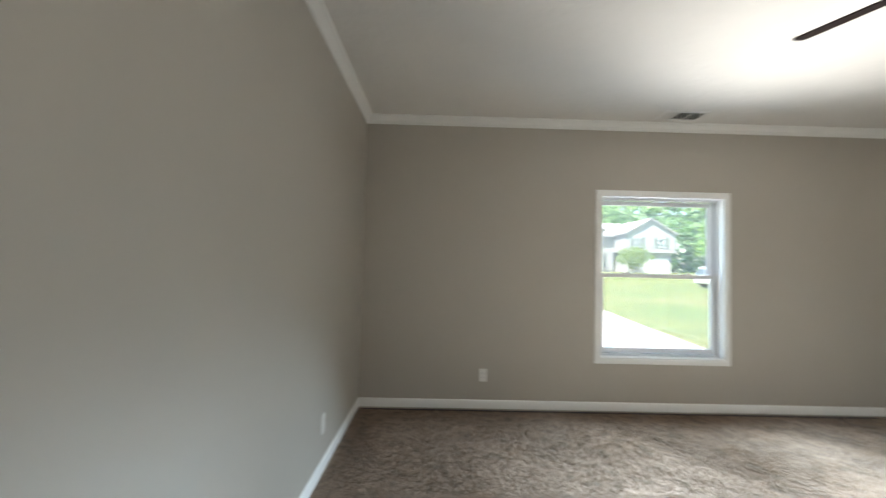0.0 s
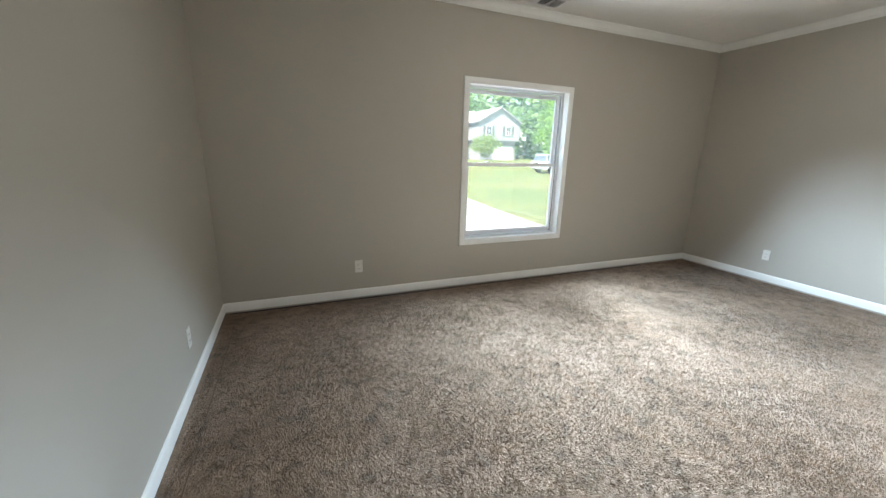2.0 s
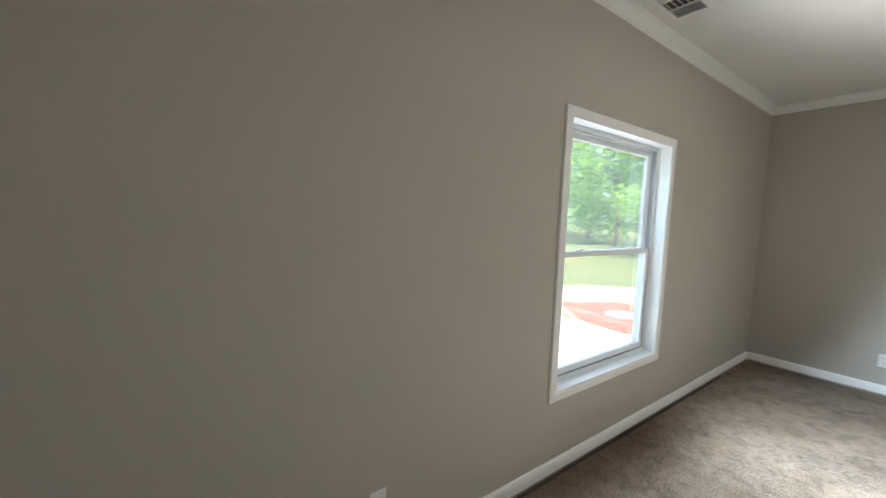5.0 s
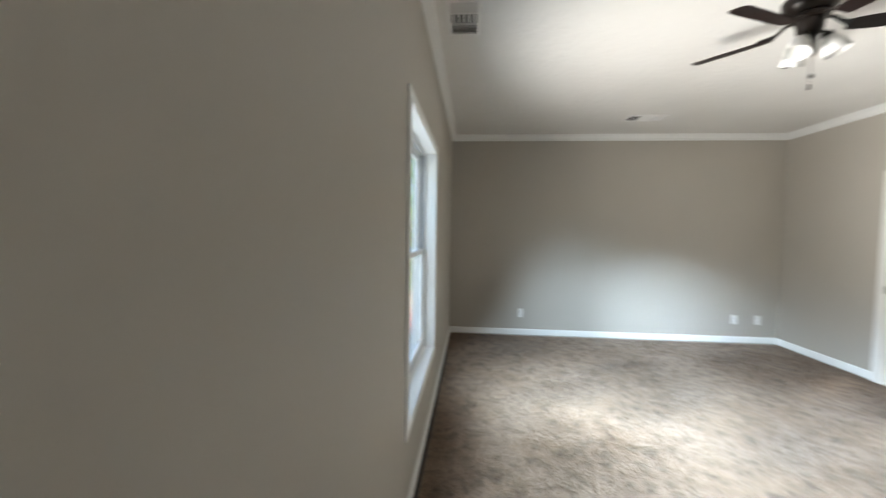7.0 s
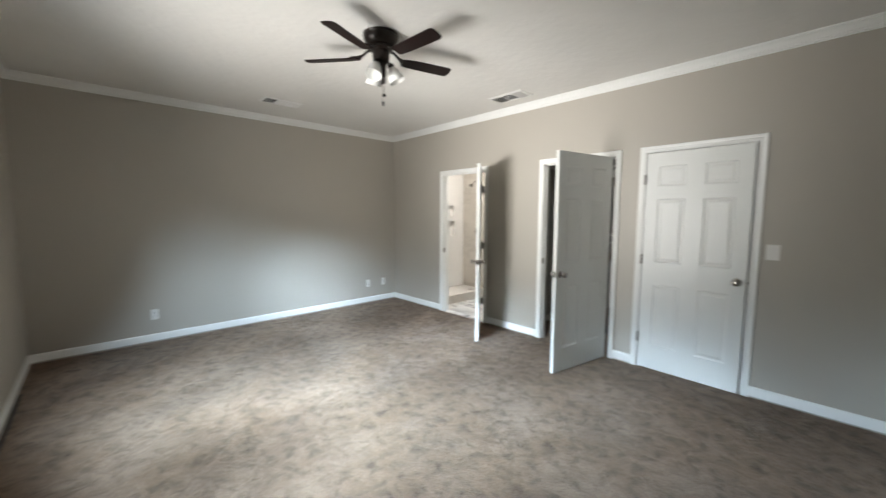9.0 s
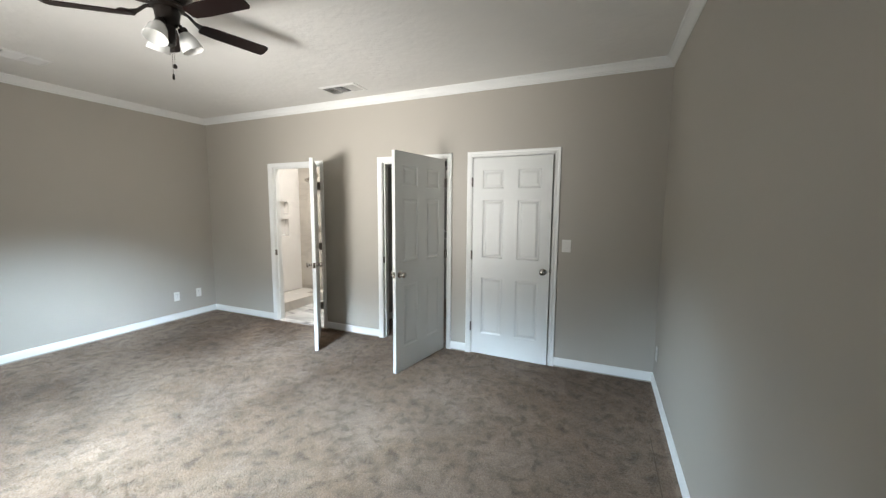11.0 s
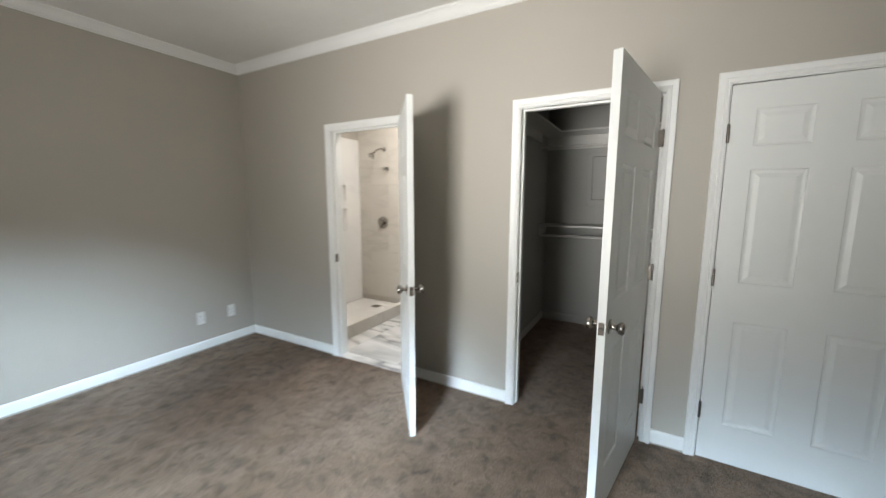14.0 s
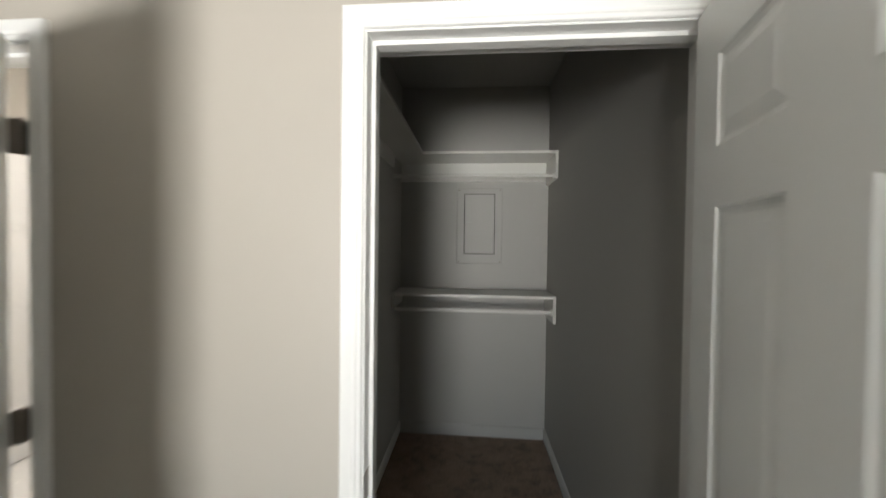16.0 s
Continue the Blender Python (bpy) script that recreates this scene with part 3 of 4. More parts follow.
make_door("door_3", "white six-panel door, barely ajar in its casing", DOOR_X["hall"] + JAMB_W / 2, -2.2, True)

# ---------- window ----------
wx0, wx1, wz0, wz1 = WIN
win = thing("window_1", "white vinyl double-hung window with both sashes shut", "window", "", "structure", at=pose(0, 0, 0))
rings = []
for px, pz, ox, oz in ((wx0, wz0, -1, -1), (wx0, wz1, -1, 1), (wx1, wz1, 1, 1), (wx1, wz0, 1, -1)):
    rings.append([Vector((px + ox * w, LY - t, pz + oz * w)) for w, t in ((0.0, 0.0), (0.0, 0.014), (0.002, 0.016), (0.044, 0.016), (0.047, 0.013), (0.047, 0.0))])
part("casing", sweep(bmesh.new(), rings, True), TRIM, win, "flat white painted casing")
YF = LY + 0.070


def frame_of(x0, x1, z0, z1, y0, y1, w_side, w_bot, w_top, bevel=0.003):
    bm = boxes((x0, x0 + w_side, y0, y1, z0, z1), (x1 - w_side, x1, y0, y1, z0, z1), (x0 + w_side, x1 - w_side, y0, y1, z0, z0 + w_bot), (x0 + w_side, x1 - w_side, y0, y1, z1 - w_top, z1), bevel=bevel, segments=1)
    return bm


T = 0.012
part("jamb_liner", boxes((wx0, wx0 + T, LY - 0.012, YF, wz0, wz1), (wx1 - T, wx1, LY - 0.012, YF, wz0, wz1), (wx0 + T, wx1 - T, LY - 0.012, YF, wz0, wz0 + T), (wx0 + T, wx1 - T, LY - 0.012, YF, wz1 - T, wz1)), TRIM, win, "white painted jamb return")
part("window_frame", frame_of(wx0, wx1, wz0, wz1, YF, LY + 0.165, 0.022, 0.024, 0.022), VINYL, win)
part("track", frame_of(wx0 + 0.022, wx1 - 0.022, wz0 + 0.024, wz1 - 0.022, YF + 0.006, YF + 0.010, 0.012, 0.010, 0.014, 0.001), VINYL, win, "white sash track")
part("track_groove", frame_of(wx0 + 0.022, wx1 - 0.022, wz0 + 0.024, wz1 - 0.022, YF + 0.012, YF + 0.044, 0.009, 0.008, 0.012, 0.0), GASKET, win, "grey groove beside the sash")
part("blind_stop", frame_of(wx0 + 0.031, wx1 - 0.031, wz0 + 0.033, wz1 - 0.036, YF + 0.044, YF + 0.052, 0.012, 0.010, 0.012, 0.0015), VINYL, win, "white parting bead")
ZM = 1.290
lower = part("lower_sash", frame_of(wx0 + 0.042, wx1 - 0.042, wz0 + 0.044, ZM + 0.018, YF + 0.011, YF + 0.042, 0.032, 0.040, 0.036), VINYL, win, "white lower sash")
upper = part("upper_sash", frame_of(wx0 + 0.042, wx1 - 0.042, ZM - 0.016, wz1 - 0.042, YF + 0.053, YF + 0.085, 0.032, 0.032, 0.034), VINYL, win, "white upper sash")
for x in (wx0 + 0.30, wx1 - 0.30):
    bm = boxes((x - 0.028, x + 0.028, YF + 0.014, YF + 0.038, ZM + 0.018, ZM + 0.026), bevel=0.002)
    box(bm, x - 0.006, x + 0.022, YF + 0.008, YF + 0.020, ZM + 0.026, ZM + 0.034)
    part("sash_lock", bm, VINYL, lower, "small white cam lock")
for sash, z0, z1, y in ((lower, wz0 + 0.084, ZM - 0.018, YF + 0.026), (upper, ZM + 0.016, wz1 - 0.076, YF + 0.069)):
    pane = part("pane", boxes((wx0 + 0.074, wx1 - 0.074, y - 0.001, y + 0.001, z0, z1)), GLASS, sash, "double-glazed pane with an added dimming tint and haze")
    pane.visible_shadow = False


# ---------- outlets, switch, vents ----------
def plate_thing(name, label, category, group, at, switch=False):
    """A wall plate facing local -y."""
    root = thing(name, label, category, group, at=at)
    w, h = (0.041, 0.060) if switch else (0.036, 0.060)
    part("plate", boxes((-w, w, -0.006, 0.0, -h, h), bevel=0.003), PLATE, root)
    if switch:
        part("rocker", boxes((-0.016, 0.016, -0.010, -0.006, -0.033, 0.033), bevel=0.002), PLATE, root, "white rocker paddle")
    else:
        for z in (-0.021, 0.021):
            r = part("receptacle", boxes((-0.016, 0.016, -0.008, -0.0055, z - 0.015, z + 0.015), bevel=0.003), PLATE, root, "white receptacle face")
            bm = boxes((-0.0075, -0.0055, -0.0086, -0.0079, z - 0.002, z + 0.007), (0.0055, 0.0075, -0.0086, -0.0079, z - 0.002, z + 0.006), (-0.002, 0.002, -0.0086, -0.0079, z - 0.010, z - 0.006))
            part("slots", bm, SLOT, r, "dark slots")
    part("screw", lathe([(0.0, 0.0), (0.0032, 0.0), (0.0028, 0.0012), (0.0, 0.0015)], 10, None, pose(0, -0.006, 0, 90)), PLATE, root)
    return root


OUTLET = "white duplex outlet in a white plate low on the wall"
for at in (pose(1.163, LY, 0.325), pose(LX, 3.360, 0.320, 0, 0, -90), pose(LX, 0.545, 0.325, 0, 0, -90), pose(LX, 0.248, 0.325, 0, 0, -90), pose(0.0, 3.250, 0.325, 0, 0, 90), pose(0.0, 0.160, 0.325, 0, 0, 90)):
    plate_thing("wall_outlet", OUTLET, "outlet", "wall outlets", at)
plate_thing("light_switch", "white rocker light switch beside the closed door", "light switch", "", pose(0.776, 0.0, 1.190, 0, 0, 180), True)


def vent(at, w, d, label, flip=1):
    """A ceiling register, hanging below z = 0, its long side on x, in three banks of louvres."""
    root = thing("ceiling_vent", label, "air vent", "ceiling vents", at=at)
    part("backing", boxes((-w / 2 + 0.02, w / 2 - 0.02, -d / 2 + 0.02, d / 2 - 0.02, -0.002, 0.0)), GAP_SHADE, root, "dark sheet in place of the shaded duct opening")
    rings = []
    for sx, sy in ((-1, -1), (1, -1), (1, 1), (-1, 1)):
        rings.append([Vector((sx * (w / 2 - o), sy * (d / 2 - o), z)) for o, z in ((0.0, 0.0), (0.0, -0.003), (0.018, -0.010), (0.028, -0.010), (0.028, 0.0))])
    part("frame", sweep(bmesh.new(), rings, True), VENT_WHITE, root)
    iw, idp = w - 0.056, d - 0.056
    for x in (-iw / 6, iw / 6):
        part("divider", boxes((x - 0.005, x + 0.005, -idp / 2, idp / 2, -0.009, -0.002)), VENT_WHITE, root)
    bank = iw / 3 - 0.012
    for b, (cx, tilt) in enumerate(((-iw / 3, 50), (0.0, 0), (iw / 3, -50))):
        n = 6 if b != 1 else 5
        for k in range(n):
            if b != 1:
                x = cx - bank / 2 + (k + 0.5) * bank / n
                bm = boxes((-0.0068, 0.0068, -idp / 2, idp / 2, -0.0005, 0.0005))
                s = part("slat", bm, VENT_WHITE, root)
                s.matrix_local = pose(x, 0, -0.006, 0, flip * tilt, 0)
            else:
                y = -idp / 2 + (k + 0.5) * idp / n
                bm = boxes((-bank / 2, bank / 2, -0.0090, 0.0090, -0.0005, 0.0005))
                s = part("slat", bm, VENT_WHITE, root)
                s.matrix_local = pose(cx, y, -0.006, -38 * flip, 0, 0)
    return root


vent(pose(2.895, 4.125, CEIL, 0, 0, 180), 0.400, 0.215, "white louvred register in the ceiling above the window")
vent(pose(3.020, 0.372, CEIL), 0.440, 0.245, "white louvred register in the ceiling above the doors")
vent(pose(4.985, 2.120, CEIL, 0, 0, 90), 0.440, 0.240, "white louvred register in the ceiling by the plain wall", -1)

# ---------- ceiling fan ----------
FAN = (2.805, 2.207)
fan = thing("ceiling_fan", "dark bronze five-blade hugger ceiling fan with three white glass shades", "ceiling fan", at=pose(*FAN, CEIL))
part("motor_housing", lathe([(0.0, 0.0), (0.118, 0.0), (0.126, -0.004), (0.128, -0.012), (0.124, -0.018), (0.127, -0.023), (0.124, -0.044), (0.112, -0.064), (0.096, -0.080), (0.086, -0.087), (0.0, -0.090)], 48), BRONZE, fan, "dark bronze drum motor housing", 35)
part("flywheel", lathe([(0.0, -0.088), (0.080, -0.090), (0.088, -0.097), (0.086, -0.110), (0.070, -0.117), (0.0, -0.119)], 40), BRONZE, fan, "", 35)
part("switch_housing", lathe([(0.0, -0.117), (0.060, -0.117), (0.064, -0.130), (0.058, -0.180), (0.046, -0.204), (0.036, -0.212), (0.033, -0.300), (0.029, -0.311), (0.0, -0.313)], 32), BRONZE, fan, "dark bronze switch housing", 35)
BLADE_R0, BLADE_R1 = 0.165, 0.568


def blade_mesh():
    """A flat blade with rounded tip, widening outwards."""
    out = []
    n = 8
    for k in range(n + 1):
        a = -math.pi / 2 + math.pi * k / n
        cx, cy = math.cos(a), math.sin(a)
        out.append((BLADE_R1 - 0.030 + 0.030 * cx, 0.055 * (abs(cy) ** 0.45) * (1 if cy >= 0 else -1)))
    pts = [(BLADE_R0 + 0.012, -0.042), (BLADE_R0 + 0.10, -0.051)] + out + [(BLADE_R0 + 0.10, 0.051), (BLADE_R0 + 0.012, 0.042), (BLADE_R0, 0.030), (BLADE_R0, -0.030)]
    bm = bmesh.new()
    top = [bm.verts.new((x, y, 0.003)) for x, y in pts]
    low = [bm.verts.new((x, y, -0.003)) for x, y in pts]
    bm.faces.new(top), bm.faces.new(low[::-1])
    for k in range(len(pts)):
        j = (k + 1) % len(pts)
        bm.faces.new([top[k], low[k], low[j], top[j]])
    return bm


def iron_mesh():
    bm = bmesh.new()
    rings = []
    for x, w, z in ((0.070, 0.018, -0.104), (0.105, 0.014, -0.112), (0.140, 0.015, -0.140), (0.170, 0.030, -0.154), (0.205, 0.036, -0.1545), (0.232, 0.020, -0.1545)):
        rings.append([Vector((x, -w, z)), Vector((x, w, z)), Vector((x, w, z - 0.005)), Vector((x, -w, z - 0.005))])
    return sweep(bm, rings)


for k in range(5):
    turn = pose(0, 0, 0, 0, 0, 40 + 72 * k)
    iron = part("blade_iron", iron_mesh(), BRONZE, fan, "dark bronze blade bracket")
    iron.matrix_local = turn
    bl = part("blade", blade_mesh(), BLADE_WOOD, fan, "dark walnut fan blade")
    bl.matrix_local = turn @ pose(0, 0, -0.164, -12, 0, 0)
for k in range(3):
    turn = pose(0, 0, 0, 0, 0, 117 + 120 * k)
    arm = part("lamp_arm", tube(bmesh.new(), [(0.030, 0, -0.196), (0.046, 0, -0.186), (0.058, 0, -0.194), (0.064, 0, -0.212)], 0.009, 10), BRONZE, fan, "", 40)
    arm.matrix_local = turn
    m = turn @ pose(0.064, 0, -0.208, 0, -25, 0)
    cup = part("lamp_holder", lathe([(0.0, 0.004), (0.022, 0.002), (0.026, -0.010), (0.026, -0.030), (0.0, -0.030)], 24), BRONZE, fan, "", 40)
    cup.matrix_local = m
    sh = part("shade", lathe([(0.024, -0.022), (0.030, -0.030), (0.045, -0.058), (0.051, -0.085), (0.055, -0.108), (0.060, -0.124), (0.0575, -0.124), (0.052, -0.108), (0.047, -0.085), (0.041, -0.058), (0.027, -0.032), (0.024, -0.024)], 32), OPAL, fan, "white opal bell glass shade", 50)
    sh.matrix_local = m
for dx, dy, z1, fob in ((0.010, -0.030, -0.405, 0), (-0.012, -0.004, -0.470, 1)):
    bm = bmesh.new()
    z = -0.280
    while z > z1:
        bmesh.ops.create_icosphere(bm, subdivisions=1, radius=0.0022, matrix=Matrix.Translation((dx, dy, z)))
        z -= 0.0052
    ch = part("pull_chain", bm, HINGE_METAL, fan, "beaded pull chain")
    prof = [(0.0, 0.002), (0.004, 0.0), (0.0055, -0.010), (0.0065, -0.026), (0.005, -0.032), (0.0, -0.033)] if fob else [(0.0, 0.002), (0.005, 0.0), (0.011, -0.008), (0.012, -0.014), (0.009, -0.022), (0.0, -0.026)]
    part("fob", lathe(prof, 16, None, Matrix.Translation((dx, dy, z1))), BRONZE, ch, "dark fob", 40)

# ---------- closet ----------
SH_Y = -1.720


def shelf_unit(name, label, z, x1, wing):
    """A painted shelf on cleats with a hanging rod below; wing: the upper one turns along the side wall."""
    root = thing(name, label, "closet shelf", "closet shelves")
    part("board", boxes((CLO_X0 + 0.001, CLO_X1 - 0.001, CLO_Y + 0.001, SH_Y, z - 0.018, z), bevel=0.002), SHELF_PAINT, root, "painted shelf board")
    # lower cleat gets the darker closet paint for the shade under its shelf
    part("back_cleat", boxes((CLO_X0 + 0.021, CLO_X1 - 0.001, CLO_Y + 0.001, CLO_Y + 0.019, z - 0.160 if wing else z - 0.110, z - 0.018), bevel=0.002), SHELF_PAINT if wing else CLOSET_PAINT, root, "painted cleat board")
    part("side_cleat", boxes((CLO_X0 + 0.001, CLO_X0 + 0.020, CLO_Y + 0.001, SH_Y - 0.004, z - 0.190, z - 0.018), bevel=0.002), SHELF_PAINT, root, "painted end cleat")
    if wing:
        part("side_board", boxes((2.900, CLO_X1 - 0.001, SH_Y + 0.001, -0.160, z - 0.018, z), bevel=0.002), SHELF_PAINT, root, "painted shelf board along the side wall")
        part("side_cleat", boxes((CLO_X1 - 0.020, CLO_X1 - 0.001, SH_Y + 0.001, -0.160, z - 0.110, z - 0.018), bevel=0.002), SHELF_PAINT, root, "painted cleat board")
    else:
        part("side_cleat", boxes((CLO_X1 - 0.020, CLO_X1 - 0.001, CLO_Y + 0.020, SH_Y - 0.004, z - 0.110, z - 0.018), bevel=0.002), SHELF_PAINT, root, "painted end cleat")
    rod = part("hanging_rod", tube(bmesh.new(), [(CLO_X0 + 0.020, SH_Y - 0.045, z - 0.120 - 0.045 * wing), (x1, SH_Y - 0.045, z - 0.120 - 0.045 * wing)], 0.0135, 16), SHELF_PAINT, root, "white painted hanging rod", 40)
    part("rod_socket", lathe([(0.0, 0.0), (0.026, 0.0), (0.024, 0.012), (0.017, 0.014), (0.0, 0.014)], 20, None, pose(CLO_X0 + 0.020, SH_Y - 0.045, z - 0.120 - 0.045 * wing, 0, 90, 0)), SHELF_PAINT, rod)
    return root


shelf_unit("closet_shelf", "painted upper closet shelf turning along the side wall, rod below", 2.185, CLO_X1 - 0.001, 1)
shelf_unit("closet_shelf", "painted lower closet shelf with a rod below", 1.180, CLO_X1 - 0.021, 0)
bp_root = thing("breaker_panel", "grey painted electrical breaker panel on the closet wall", "breaker panel", at=pose(0, CLO_Y, 0))
part("cover", boxes((2.314, 2.673, 0.0, 0.014, 1.380, 1.975), bevel=0.006), CLOSET_PAINT, bp_root, "painted steel cover")
pd = part("panel_door", boxes((2.378, 2.610, 0.0145, 0.026, 1.460, 1.925), bevel=0.005), CLOSET_PAINT, bp_root, "painted hinged door")
part("door_latch", boxes((2.548, 2.592, 0.026, 0.032, 1.690, 1.704), bevel=0.001), CLOSET_PAINT, pd, "small painted latch")
# solid dark ring that draws the shadow line at the panel door's edge
part("gap_shade_ring", frame_of(2.3735, 2.6145, 1.4555, 1.9295, 0.0130, 0.0150, 0.0045, 0.0045, 0.0045, 0.0), GAP_SHADE, bp_root, "dark ring standing for the shadow line round the panel door")
for x, z in ((2.333, 1.396), (2.654, 1.396), (2.333, 1.958), (2.654, 1.958)):
    part("screw", lathe([(0.0, 0.0), (0.005, 0.0), (0.004, 0.002), (0.0, 0.0025)], 10, None, pose(x, 0.014, z, -90)), HINGE_METAL, bp_root)

# ---------- bathroom ----------
CURB_X = 4.720
pan = thing("shower_pan", "white acrylic shower pan with a raised kerb", "shower pan")
bm = boxes((CURB_X + 0.075, BATH_X1 - 0.001, BATH_Y + 0.001, -WALL - 0.001, -0.006, 0.070))
part("basin", bm, ACRYLIC, pan)
part("kerb", boxes((CURB_X + 0.012, CURB_X + 0.075, BATH_Y + 0.001, -WALL - 0.001, -0.006, 0.138), bevel=0.004), ACRYLIC, pan)
part("kerb_face", boxes((CURB_X, CURB_X + 0.0115, BATH_Y + 0.013, -WALL - 0.001, -0.006, 0.134), bevel=0.002), WALL_TILE, pan, "beige tiled face of the kerb")
dr = part("drain_cover", boxes((5.03, 5.13, -1.32, -1.22, 0.070, 0.073), bevel=0.001), HINGE_METAL, pan, "square metal drain cover")
sh_root = thing("shower_set", "brushed nickel shower head, valve and hand shower bracket on the tiles", "shower")
VX, VY = 5.115, BATH_Y + 0.012
part("valve_plate", lathe([(0.0, 0.0), (0.080, 0.0), (0.080, 0.006), (0.070, 0.011), (0.030, 0.013), (0.0, 0.013)], 40, None, pose(VX, VY, 1.150, -90)), SHOWER_METAL, sh_root, "round nickel valve plate", 35)
part("valve_handle", lathe([(0.0, 0.0), (0.034, 0.0), (0.034, 0.040), (0.028, 0.050), (0.0, 0.052)], 28, None, pose(VX, VY + 0.013, 1.150, -90)), SHOWER_METAL, sh_root, "nickel valve handle", 35)
part("valve_lever", boxes((VX - 0.008, VX + 0.008, VY + 0.040, VY + 0.056, 1.075, 1.150), bevel=0.004), SHOWER_METAL, sh_root)
part("arm_flange", lathe([(0.0, 0.0), (0.032, 0.0), (0.028, 0.008), (0.0, 0.010)], 24, None, pose(VX - 0.04, VY, 2.092, -90)), SHOWER_METAL, sh_root, "", 35)
part("shower_arm", tube(bmesh.new(), [(VX - 0.04, VY, 2.092), (VX - 0.03, VY + 0.06, 2.097), (VX - 0.012, VY + 0.11, 2.077), (VX + 0.003, VY + 0.15, 2.042)], 0.010, 12), SHOWER_METAL, sh_root, "", 40)
part("shower_head", lathe([(0.0, 0.0), (0.013, 0.0), (0.016, -0.020), (0.030, -0.035), (0.044, -0.060), (0.044, -0.070), (0.0, -0.072)], 28, None, pose(VX + 0.004, VY + 0.153, 2.040, 35, -14, 0)), SHOWER_METAL, sh_root, "nickel shower head", 35)
for z in (1.838, 1.858):
    part("bracket_arm", boxes((5.005, 5.065, VY, VY + 0.075, z - 0.006, z + 0.006), bevel=0.003), SHOWER_METAL, sh_root, "nickel bracket arm")
lamp = thing("bathroom_ceiling_light", "round white flush ceiling light, switched on", "ceiling light", at=pose(4.30, -0.60, CEIL))
part("base", lathe([(0.0, 0.0), (0.150, 0.0), (0.155, -0.012), (0.150, -0.022), (0.0, -0.022)], 40), VENT_WHITE, lamp, "", 35)
part("diffuser", lathe([(0.140, -0.022), (0.138, -0.040), (0.110, -0.062), (0.060, -0.074), (0.0, -0.078)], 40), BULB, lamp, "lit opal diffuser", 50)

# ---------- outdoors ----------
def height(x, y):
    rise = max(0.0, min(1.0, (y - 22.0) / 30.0))
    return GROUND + 1.0 * rise * rise * (3 - 2 * rise) + 0.03 * math.sin(x * 0.31) * math.sin(y * 0.27)


xs = [-400, -150, -60] + [-40 + 2.5 * k for k in range(49)] + [110, 200, 400]
ys = [-400, -150, -40, -10, 0] + [3 + 2.0 * k for k in range(45)] + [110, 180, 400]
verts = [(x, y, height(x, y) if -40 <= x <= 80 and y >= 0 else height(x, max(y, 0.0))) for y in ys for x in xs]
nx = len(xs)
faces = [(j * nx + i, j * nx + i + 1, (j + 1) * nx + i + 1, (j + 1) * nx + i) for j in range(len(ys) - 1) for i in range(nx - 1)]
me = bpy.data.meshes.new("ground")
me.from_pydata(verts, [], faces)
me.materials.append(GRASS)
me.shade_smooth()
tagged(new("ground", me), "green lawn with dry yellow patches rising to the neighbouring house", "lawn", "", "structure")


def slab(outline, z0, z1):
    bm = bmesh.new()
    top = [bm.verts.new((x, y, z1)) for x, y in outline]
    low = [bm.verts.new((x, y, z0)) for x, y in outline]
    bm.faces.new(top), bm.faces.new(low[::-1])
    for k in range(len(outline)):
        j = (k + 1) % len(outline)
        bm.faces.new([top[k], low[k], low[j], top[j]])
    return bm


DRIVE = [(-3.0, LY + 0.19), (6.75, LY + 0.19), (6.72, 9.2), (7.0, 12.0), (7.5, 16.0), (-3.0, 16.0)]
setting("driveway", slab(DRIVE, GROUND - 0.2, GROUND + 0.05), CONCRETE, "sunlit pale concrete driveway beside the house", "driveway")


def blob(cx, cy, rx, ry, seed, n=26):
    rng = random.Random(seed)
    return [(cx + rx * math.cos(2 * math.pi * k / n) * (1 + rng.uniform(-0.10, 0.10)), cy + ry * math.sin(2 * math.pi * k / n) * (1 + rng.uniform(-0.10, 0.10))) for k in range(n)]


setting("bare_soil", slab(blob(9.4, 7.0, 2.6, 2.7, 3), GROUND - 0.2, GROUND + 0.042), DIRT, "bare sandy soil at the edge of the lawn", "soil")
bed = setting("mulch_bed", slab(blob(8.05, 6.3, 1.25, 1.9, 4), GROUND - 0.2, GROUND + 0.058), MULCH, "red mulch bed beside the driveway", "mulch bed")
for k, (x, y, r) in enumerate(((7.62, 5.55, 0.36), (7.70, 6.25, 0.34), (7.86, 6.95, 0.33), (8.28, 6.60, 0.27), (8.22, 5.88, 0.28))):
    tagged(part("flagstone", slab(blob(x, y, r, r * 0.85, 20 + k, 9), GROUND + 0.05, GROUND + 0.085), FLAGSTONE), "blue-grey flagstone lying in red mulch", "flagstone", "flagstones in the mulch")


# neighbouring house: gabled wing with overhanging upper storey over a garage, lower wing beside it
HY, HB = 55.0, 0.35
house = thing("neighbour_house", "white two-storey house with gabled wing over a garage", "house", at=pose(0, 0, 0))


def gable(x0, x1, y0, y1, z0, ze, zr):
    """A block with its gable on the side facing the lawn."""
    bm = bmesh.new()
    xm = (x0 + x1) / 2
    a = [bm.verts.new((x, y0, z)) for x, z in ((x0, z0), (x1, z0), (x1, ze), (xm, zr), (x0, ze))]
    b = [bm.verts.new((x, y1, z)) for x, z in ((x0, z0), (x1, z0), (x1, ze), (xm, zr), (x0, ze))]
    bm.faces.new(a), bm.faces.new(b[::-1])
    for k in range(5):
        bm.faces.new([a[k], b[k], b[(k + 1) % 5], a[(k + 1) % 5]])
    return bm


